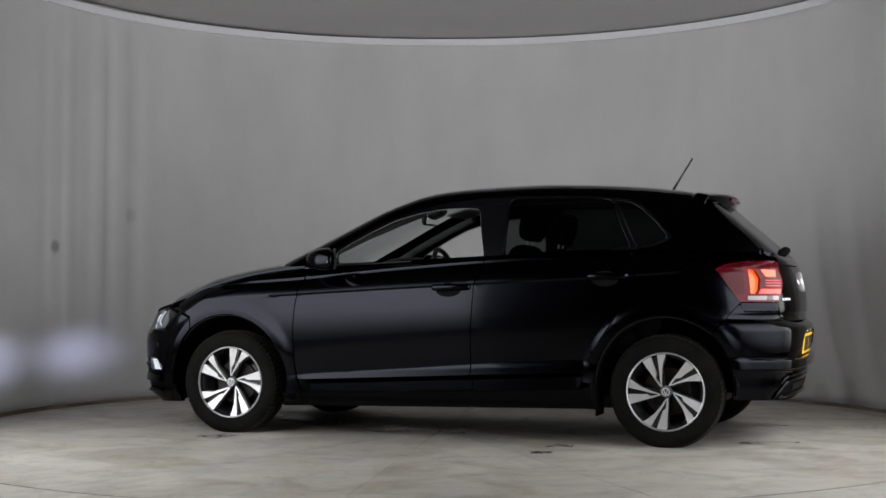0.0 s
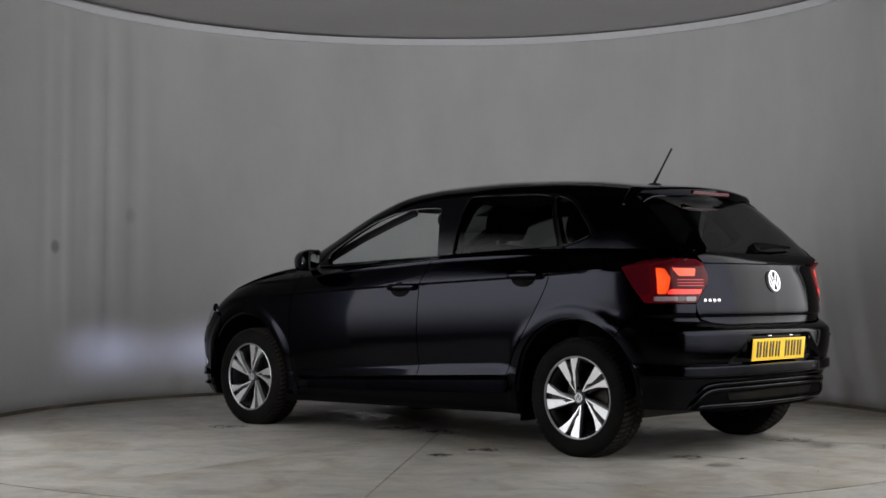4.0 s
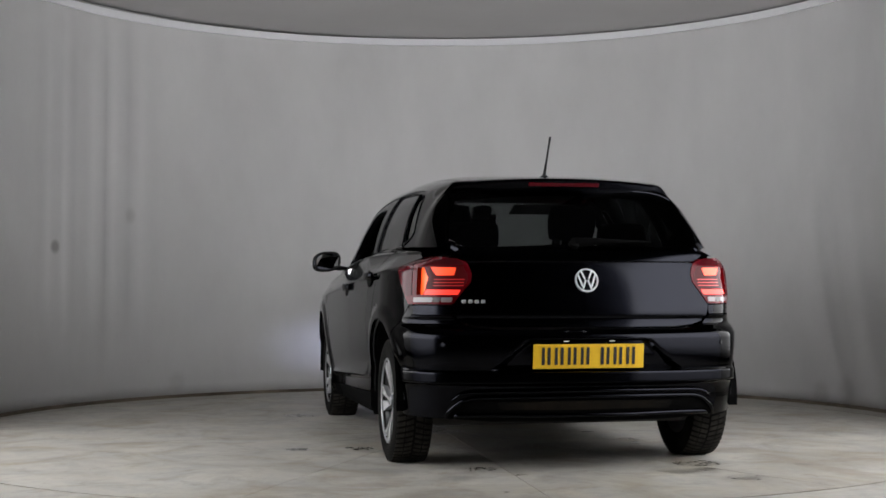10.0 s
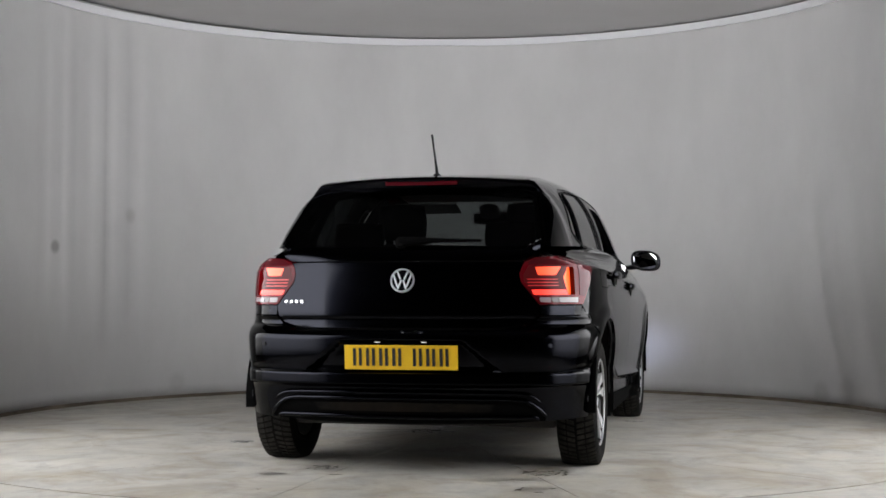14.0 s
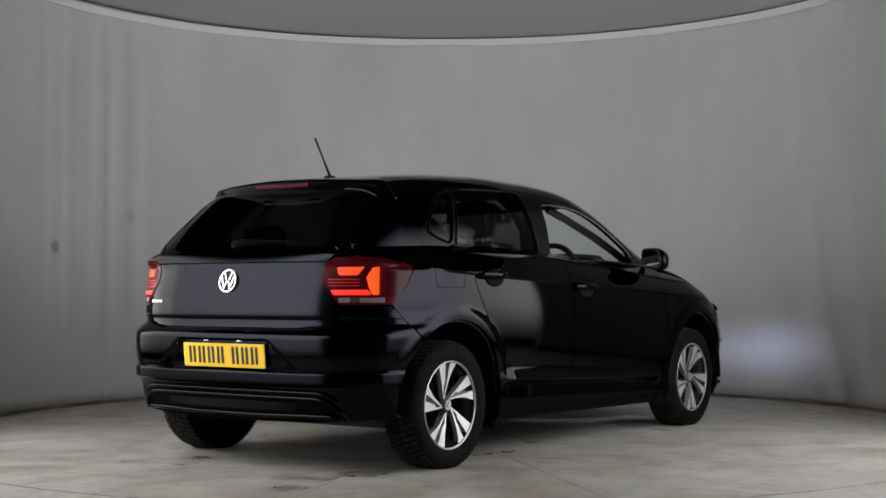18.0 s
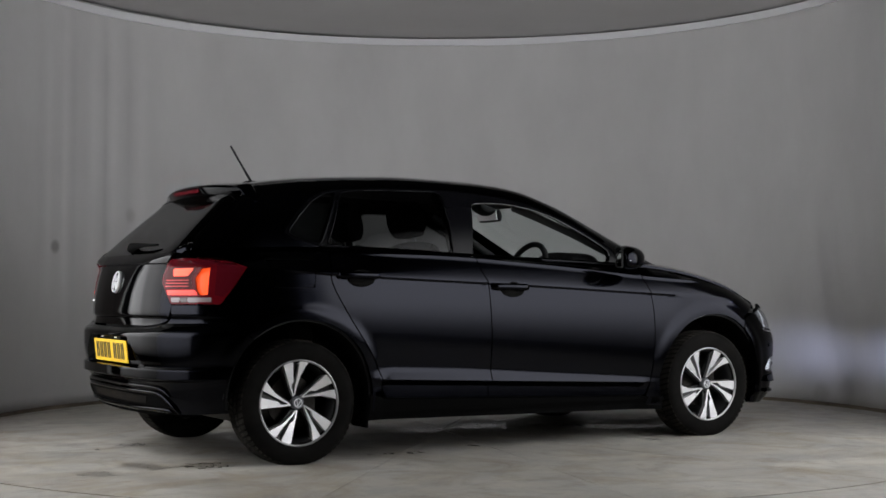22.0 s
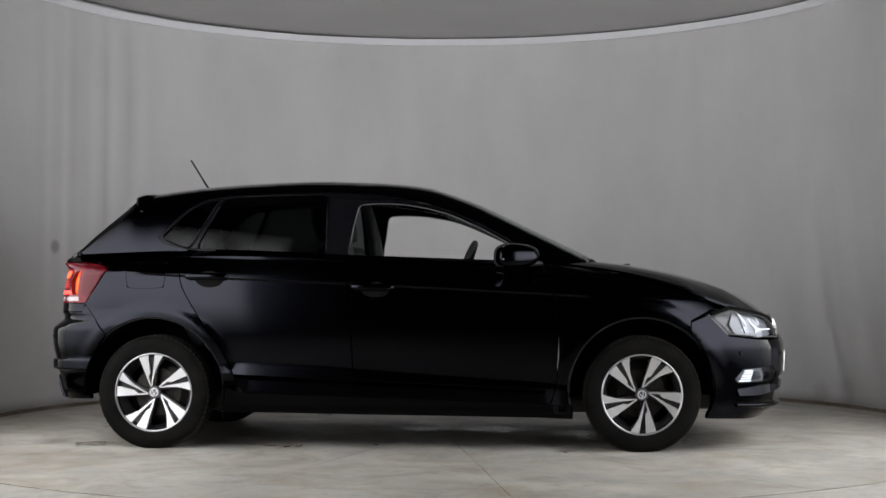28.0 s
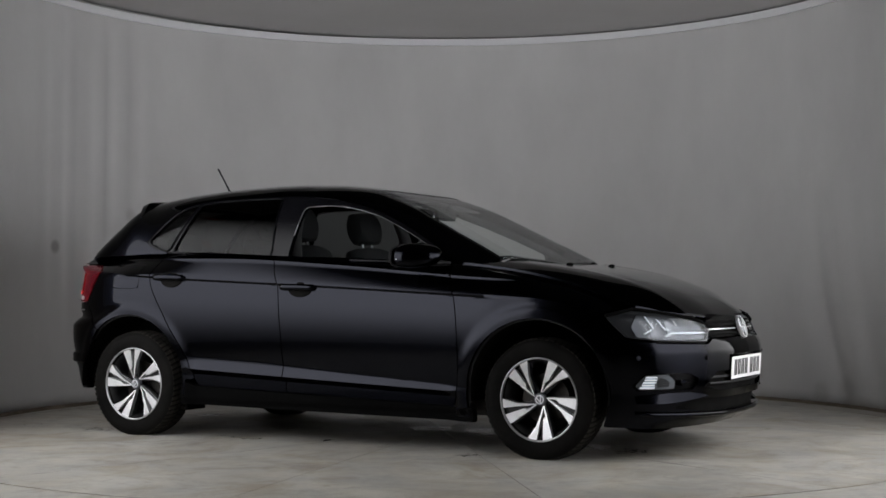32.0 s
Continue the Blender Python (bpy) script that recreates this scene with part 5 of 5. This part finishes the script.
    # the fog light's source sits deep in a short flattened funnel, aimed straight ahead
    f = -1 if mirror else 1
    c = on_nose(np.array([radians(41.2) * POLAR]), np.array([0.390]))[0]
    base = Matrix.Translation((c[0] - 0.125, f * c[1], c[2])) @ pose(0, 0, 0, 0, BEAM_DIP, 0) @ pose(0, 0, 0, 0, 90, 0)
    src = lathe([(0.0005, 0.0), (0.010, 0.0)], 20)
    bmesh.ops.scale(src, vec=(1.2, 2.4, 1), verts=src.verts)
    bmesh.ops.transform(src, matrix=base, verts=src.verts)
    part("beam_source", src, BEAM, fl, "bright beam source")
    tb = lathe([(0.0005, -0.004), (0.0195, -0.004), (0.0225, 0.105)], 24)
    bmesh.ops.scale(tb, vec=(0.62, 1.75, 1), verts=tb.verts)
    bmesh.ops.transform(tb, matrix=base, verts=tb.verts)
    part("beam_funnel", tb, BAFFLE, fl, smooth=60)
    panel("fog_cover", polar((39.5, 0.354), (57.2, 0.348), (58.6, 0.372), (55.2, 0.426), (41.5, 0.430), (37, 0.40)), on_nose, LENS, fl, cell=(0.02, 0.02), depth=0.003, lift=-0.003, **kw)
    f = -1 if mirror else 1
    for a, z in ((57.0, 0.505), (33, 0.50)):
        c = on_nose(np.array([radians(a) * POLAR]), np.array([z]))[0]
        d = lathe([(0.001, 0.003), (0.009, 0.003), (0.0105, 0.0), (0.0125, 0.0), (0.0125, -0.01)], 20)
        bmesh.ops.transform(d, matrix=pose(c[0] + 0.002, f * c[1], c[2], 0, 90, 0) if a < 40 else pose(c[0], f * c[1], c[2], 0, 0, f * 42) @ pose(0, 0, 0, 0, 90, 0), verts=d.verts)
        part("parking_sensor", d, PAINT, fb, smooth=40)


LAMP_DARK = material("lamp_housing", (0.012, 0.012, 0.013), 0.35)
LAMP_GREY = material("lamp_divider", (0.20, 0.206, 0.22), 0.4, 0.3)
SATIN = material("satin_reflector", (0.125, 0.129, 0.139), 0.45, 0.3)
head_lamp(False)
head_lamp(True)


# ---- wheels ----
def build_wheel():
    """One wheel, its outer face towards +y."""
    wheel = new("wheel")
    wheel.parent = CAR
    prof = [(0.190, 0.070), (0.200, 0.083), (0.215, 0.090), (0.245, 0.096), (0.268, 0.094), (0.285, 0.086), (0.294, 0.076), (0.298, 0.060), (0.300, 0.0), (0.298, -0.060), (0.294, -0.076), (0.285, -0.086), (0.245, -0.096), (0.200, -0.085), (0.190, -0.070)]
    tyre = part("tyre", lathe(prof, 96, axis="Y"), TYRE, wheel, "black treaded tyre", smooth=35)
    # tread: slanted blocks on both halves
    v, f = [], []
    n = 62
    for i in range(n):
        for s in (-1, 1):
            for y0, y1 in ((0.006, 0.040), (0.046, 0.084)):
                base = len(v)
                for y in (y0, y1):
                    for da in (-0.031, 0.031):
                        a = 2 * math.pi * i / n + da + 0.9 * y + (math.pi / n if s > 0 else 0)
                        rr = 0.303 - (0.006 if y > 0.08 else 0.0) - (0.10 * max(y - 0.06, 0))
                        for r in (0.292, rr):
                            v.append((r * math.cos(a), s * y, r * math.sin(a)))
                b = base
                f += [(b + 1, b + 3, b + 7, b + 5), (b, b + 1, b + 5, b + 4), (b + 2, b + 6, b + 7, b + 3), (b, b + 2, b + 3, b + 1), (b + 4, b + 5, b + 7, b + 6)]
    bm = bmesh.new()
    me = bpy.data.meshes.new("tread")
    me.from_pydata(v, [], f)
    bm.from_mesh(me)
    bmesh.ops.recalc_face_normals(bm, faces=bm.faces)
    part("tread", bm, TREAD, tyre)
    # rim barrel and machined lip
    part("rim", lathe([(0.196, 0.074), (0.188, 0.060), (0.176, 0.030), (0.170, -0.040), (0.185, -0.075), (0.10, -0.03), (0.03, -0.03)], 64, axis="Y"), ALLOY_DARK, wheel, "black wheel rim", smooth=40)
    part("rim_lip", lathe([(0.2075, 0.0815), (0.2075, 0.0865), (0.2035, 0.0885), (0.1985, 0.0855), (0.1975, 0.078)], 96, axis="Y", closed=True), RIM_EDGE, wheel, "machined rim edge", smooth=40)
    part("brake_disc", lathe([(0.03, -0.004), (0.125, -0.004), (0.125, -0.016), (0.03, -0.016)], 48, axis="Y"), STEEL, wheel, "rusty steel brake disc", smooth=40)

    def spoke(pairs, name, mat, y0, y1, k):
        bm = bmesh.new()
        a0 = 72 * k
        ring0, ring1 = [], []
        for r, a in pairs:
            c, s = math.cos(radians(a + a0)), math.sin(radians(a + a0))
            dish = -0.022 * (1 - r / 0.2)
            ring0.append(bm.verts.new((r * c, y1 + dish, r * s)))
            ring1.append(bm.verts.new((r * c, y0 + dish, r * s)))
        bm.faces.new(ring0)
        for i in range(len(ring0)):
            j = (i + 1) % len(ring0)
            bm.faces.new((ring0[i], ring1[i], ring1[j], ring0[j]))
        bmesh.ops.recalc_face_normals(bm, faces=bm.faces)
        part(name, bm, mat, wheel)
    for k in range(5):
        # a broad blade stepped on its slot side, and a slim one flaring at the rim
        spoke([(0.036, 39), (0.08, 47), (0.112, 49.8), (0.16, 51.3), (0.199, 52), (0.199, 60), (0.199, 67.5), (0.131, 65), (0.104, 63.5), (0.088, 54), (0.06, 52), (0.036, 50)], "spoke", ALLOY, 0.055, 0.080, k)
        spoke([(0.041, 50), (0.075, 65.4), (0.131, 74.2), (0.199, 77.2), (0.199, 85), (0.199, 91), (0.172, 87.5), (0.128, 81), (0.072, 71.5), (0.040, 58)], "spoke", ALLOY, 0.055, 0.080, k)
        spoke([(0.030, 30), (0.199, 50), (0.199, 70), (0.199, 93), (0.130, 82), (0.030, 75)], "spoke_back", ALLOY_DARK, 0.030, 0.056, k)
        b = lathe([(0.0005, 0.052), (0.009, 0.050), (0.010, 0.03)], 10, axis="Y")
        bmesh.ops.translate(b, vec=(0.052 * math.cos(radians(72 * k + 58)), 0, 0.052 * math.sin(radians(72 * k + 58))), verts=b.verts)
        part("wheel_bolt", b, ALLOY_DARK, wheel, smooth=40)
    part("hub_cap", lathe([(0.0005, 0.073), (0.027, 0.071), (0.032, 0.064), (0.033, 0.045)], 32, axis="Y"), SATIN, wheel, "grey hub cap", smooth=40)
    part("hub_mark", lathe([(0.0175, 0.0735), (0.022, 0.0735), (0.022, 0.070), (0.0175, 0.070)], 32, axis="Y", closed=True), CHROME, wheel)
    for s in (-1, 1):
        part("hub_bar", box(0.004, 0.003, 0.032, pose(0.006 * s, 0.0735, 0, 0, s * 22, 0), 0.001), CHROME, wheel)
    return wheel


wheel = build_wheel()
wheel["label"] = "ten-spoke black and silver alloy wheel"
WHEEL_Y = 0.732
first = True
for ax, s, a in ((0.0, 1, 0), (2.551, 1, 36), (0.0, -1, -14), (2.551, -1, 19)):
    m = pose(ax, s * WHEEL_Y, HUB_Z, 0, a, 0) if s > 0 else pose(ax, s * WHEEL_Y, HUB_Z, 0, 0, 180) @ pose(0, 0, 0, 0, a, 0)
    if first:
        wheel.matrix_basis, first = m, False
    else:
        copy_thing(wheel, m)

# ---- underside and wheel wells ----
for ax in AXLES:
    for s in (-1, 1):
        v, f = [], []
        n = 30
        for i in range(n + 1):
            a = radians(-6 + 192 * i / n)
            for y in (0.50, 0.835):
                v.append((ax + 0.372 * math.cos(a), s * y, ARCH_Z + 0.372 * math.sin(a)))
        f = [(2 * i, 2 * i + 1, 2 * i + 3, 2 * i + 2) for i in range(n)]
        f.append([2 * i for i in range(n + 1)])
        mesh_of("wheel_well", v, f, RUBBER, CAR, "black wheel well liner", smooth=False)
part("floor_pan", box(3.0, 1.30, 0.10, pose(1.28, 0, 0.235), 0.03), UNDER, CAR, "dusty underbody")
part("side_beam", box(1.72, 0.12, 0.13, pose(1.28, 0.705, 0.270), 0.02), UNDER, CAR)
part("side_beam", box(1.72, 0.12, 0.13, pose(1.28, -0.705, 0.270), 0.02), UNDER, CAR)
part("engine_bay", box(0.62, 0.90, 0.42, pose(2.72, 0, 0.40), 0.03), UNDER, CAR)
part("boot_floor", box(0.42, 0.90, 0.16, pose(-0.35, 0, 0.37), 0.03), UNDER, CAR)
part("exhaust_silencer", lathe([(0.001, -0.22), (0.075, -0.21), (0.085, -0.19), (0.085, 0.19), (0.075, 0.21), (0.001, 0.22)], 20, axis="Y"), STEEL, CAR, "dull steel exhaust silencer", smooth=40).location = (-0.40, 0.15, 0.325)
part("rear_axle_beam", tube([(0, -0.62, 0.27), (0, 0.62, 0.27)], 0.04, 10), UNDER, CAR, smooth=60)
part("splash_guard", box(0.012, 0.18, 0.09, pose(2.93, -0.68, 0.225), 0.004), RUBBER, CAR)
part("splash_guard", box(0.012, 0.18, 0.09, pose(2.93, 0.68, 0.225), 0.004), RUBBER, CAR)
part("splash_guard", box(0.012, 0.17, 0.14, pose(0.372, -0.72, 0.225), 0.004), RUBBER, CAR)
part("splash_guard", box(0.012, 0.17, 0.14, pose(0.372, 0.72, 0.225), 0.004), RUBBER, CAR)


# ---- cabin ----
def cushion(sx, sy, sz, m, bulge=0.02):
    bm = bmesh.new()
    bmesh.ops.create_cube(bm, size=1)
    bmesh.ops.subdivide_edges(bm, edges=bm.edges[:], cuts=5, use_grid_fill=True)
    for v in bm.verts:
        x, y, z = v.co
        k = 1 - 0.16 * (4 * y * y * 4 * z * z + 4 * x * x * 4 * z * z + 4 * x * x * 4 * y * y) / 2
        v.co = (x * sx * k, y * sy * k, z * sz * k)
    bmesh.ops.transform(bm, matrix=m, verts=bm.verts)
    return bm


def front_seat(y):
    seat = part("front_seat", cushion(0.50, 0.50, 0.16, pose(1.28, y, 0.52, 0, -6, 0)), CLOTH, CAR, "dark cloth front seat", smooth=50)
    part("backrest", cushion(0.15, 0.50, 0.60, pose(0.945, y, 0.80, 0, -17, 0)), CLOTH, seat, smooth=50)
    part("headrest", cushion(0.11, 0.27, 0.20, pose(0.835, y, 1.205, 0, -12, 0)), CLOTH, seat, smooth=50)
    for d in (-0.055, 0.055):
        part("headrest_post", tube([(0.875, y + d, 1.04), (0.85, y + d, 1.13)], 0.006, 8), CHROME, seat, smooth=60)


front_seat(0.36)
front_seat(-0.36)
bench = part("rear_bench", cushion(0.48, 1.20, 0.16, pose(0.42, 0, 0.55)), CLOTH, CAR, "dark cloth rear bench", smooth=50)
part("backrest", cushion(0.15, 1.20, 0.56, pose(0.10, 0, 0.78, 0, -18, 0)), CLOTH, bench, smooth=50)
for y in (-0.38, 0.38):
    part("headrest", cushion(0.09, 0.25, 0.15, pose(0.02, y, 1.09, 0, -10, 0)), CLOTH, bench, smooth=50)
part("parcel_shelf", box(0.36, 1.10, 0.02, pose(-0.22, 0, 0.985), 0.005), CABIN, CAR)
part("boot_lining", box(0.05, 1.06, 0.40, pose(-0.50, 0, 0.78), 0.005), CABIN, CAR)
dash = part("dashboard", cushion(0.52, 1.40, 0.30, pose(2.05, 0, 0.83, 0, 6, 0)), CABIN, CAR, "dark moulded dashboard", smooth=50)
part("instrument_hood", cushion(0.20, 0.38, 0.10, pose(1.90, -0.36, 0.985, 0, 8, 0)), CABIN, dash, smooth=50)
ws = tube([(1.60 + 0.07 * math.cos(a), -0.36 + 0.185 * math.sin(a), 0.915 + 0.172 * math.cos(a)) for a in np.linspace(0, 2 * math.pi, 41)], 0.016, 10, cap=False)
sw = part("steering_wheel", ws, CABIN, CAR, "black steering wheel", smooth=60)
part("wheel_boss", cushion(0.08, 0.17, 0.13, pose(1.615, -0.36, 0.905, 0, -22, 0)), CABIN, sw, smooth=50)
for dy in (-0.13, 0.13):
    part("wheel_spoke", box(0.025, 0.12, 0.035, pose(1.605, -0.36 + dy, 0.91, 0, -22, 0), 0.008), CABIN, sw)
part("steering_column", tube([(1.62, -0.36, 0.905), (1.90, -0.36, 0.80)], 0.04, 10), CABIN, sw, smooth=60)
mir = part("interior_mirror", cushion(0.035, 0.23, 0.075, pose(1.60, 0, 1.262, 0, -8, 0)), BLACK, CAR, "black interior mirror", smooth=50)
part("mirror_stalk", tube([(1.605, 0, 1.27), (1.63, 0, 1.315)], 0.012, 8), BLACK, mir, smooth=60)
part("mirror_face", box(0.003, 0.205, 0.055, pose(1.580, 0, 1.262, 0, -8, 0), 0.001), MIRROR, mir)
part("sensor_cover", cushion(0.12, 0.12, 0.05, pose(1.555, 0, 1.300, 0, 25, 0)), BLACK, CAR, smooth=50)
panel("headlining", [(-0.05, -0.46), (1.40, -0.46), (1.40, 0.46), (-0.05, 0.46)], on_green_top, LINING, CAR, "grey headlining", away=UP, cell=(0.06, 0.05), depth=0.004, lift=-0.04)
for y in (-0.36, 0.36):
    part("sun_visor", box(0.16, 0.38, 0.015, pose(1.47, y, 1.318, 0, 16, 0), 0.006), LINING, CAR)


def trim_inside(mirror):
    """Door linings and the inner faces of the pillars."""
    kw = dict(mirror=mirror, away=IN)
    o = [(0.52, 0.40), (2.02, 0.36), (2.05, 0.955), (1.5, 0.975), (0.95, 0.998), (0.22, 1.035), (0.22, 0.84), (0.42, 0.70)]
    panel("door_lining", o, on_side, CABIN, CAR, cell=(0.06, 0.04), depth=0.006, lift=-0.075, **kw)
    f = -1 if mirror else 1
    pts = [(1.00, f * 0.655, 0.97), (0.98, f * 0.615, 1.15), (0.96, f * 0.535, 1.28), (0.95, f * 0.47, 1.335)]
    part("pillar_lining", tube(pts, [0.046, 0.038, 0.032, 0.030], 10), CABIN, CAR, smooth=60)
    pts = [(2.13, f * 0.62, 0.97), (1.98, f * 0.595, 1.05), (1.80, f * 0.550, 1.140), (1.60, f * 0.497, 1.228), (1.46, f * 0.455, 1.285)]
    part("pillar_lining", tube(pts, 0.022, 10), LINING_DARK, CAR, smooth=60)
    pts = [(0.95, f * 0.60, 1.12), (1.00, f * 0.615, 0.86), (1.05, f * 0.63, 0.55)]
    part("seat_belt", tube(pts, 0.012, 6), CLOTH, CAR, smooth=60)


LINING_DARK = material("dark_grey_lining", (0.045, 0.045, 0.046), 0.85)
trim_inside(False)
trim_inside(True)


# ---- what moves: the turntable turns steadily and carries the car round ----
TURN = [(0, 160.93), (2, 149.01), (3, 142.99), (6, 124.92), (8, 112.84), (10, 101.1), (12, 89.54), (14, 77.77), (17, 59.98), (19, 48.29), (21, 36.61), (23, 24.66),
        (24, 18.76), (28, -4.9), (30, -16.57), (32, -28.24)]
PIVOT = (1.4303, 0.2692)     # the turntable's centre in the car's own space


def motions():
    walk(TURNTABLE, [(t, pose(0, 0, 0, 0, 0, a)) for t, a in TURN])
    walk(CAR, [(t, pose(0, 0, 0, 0, 0, a) @ pose(-PIVOT[0], -PIVOT[1], 0)) for t, a in TURN])


motions()
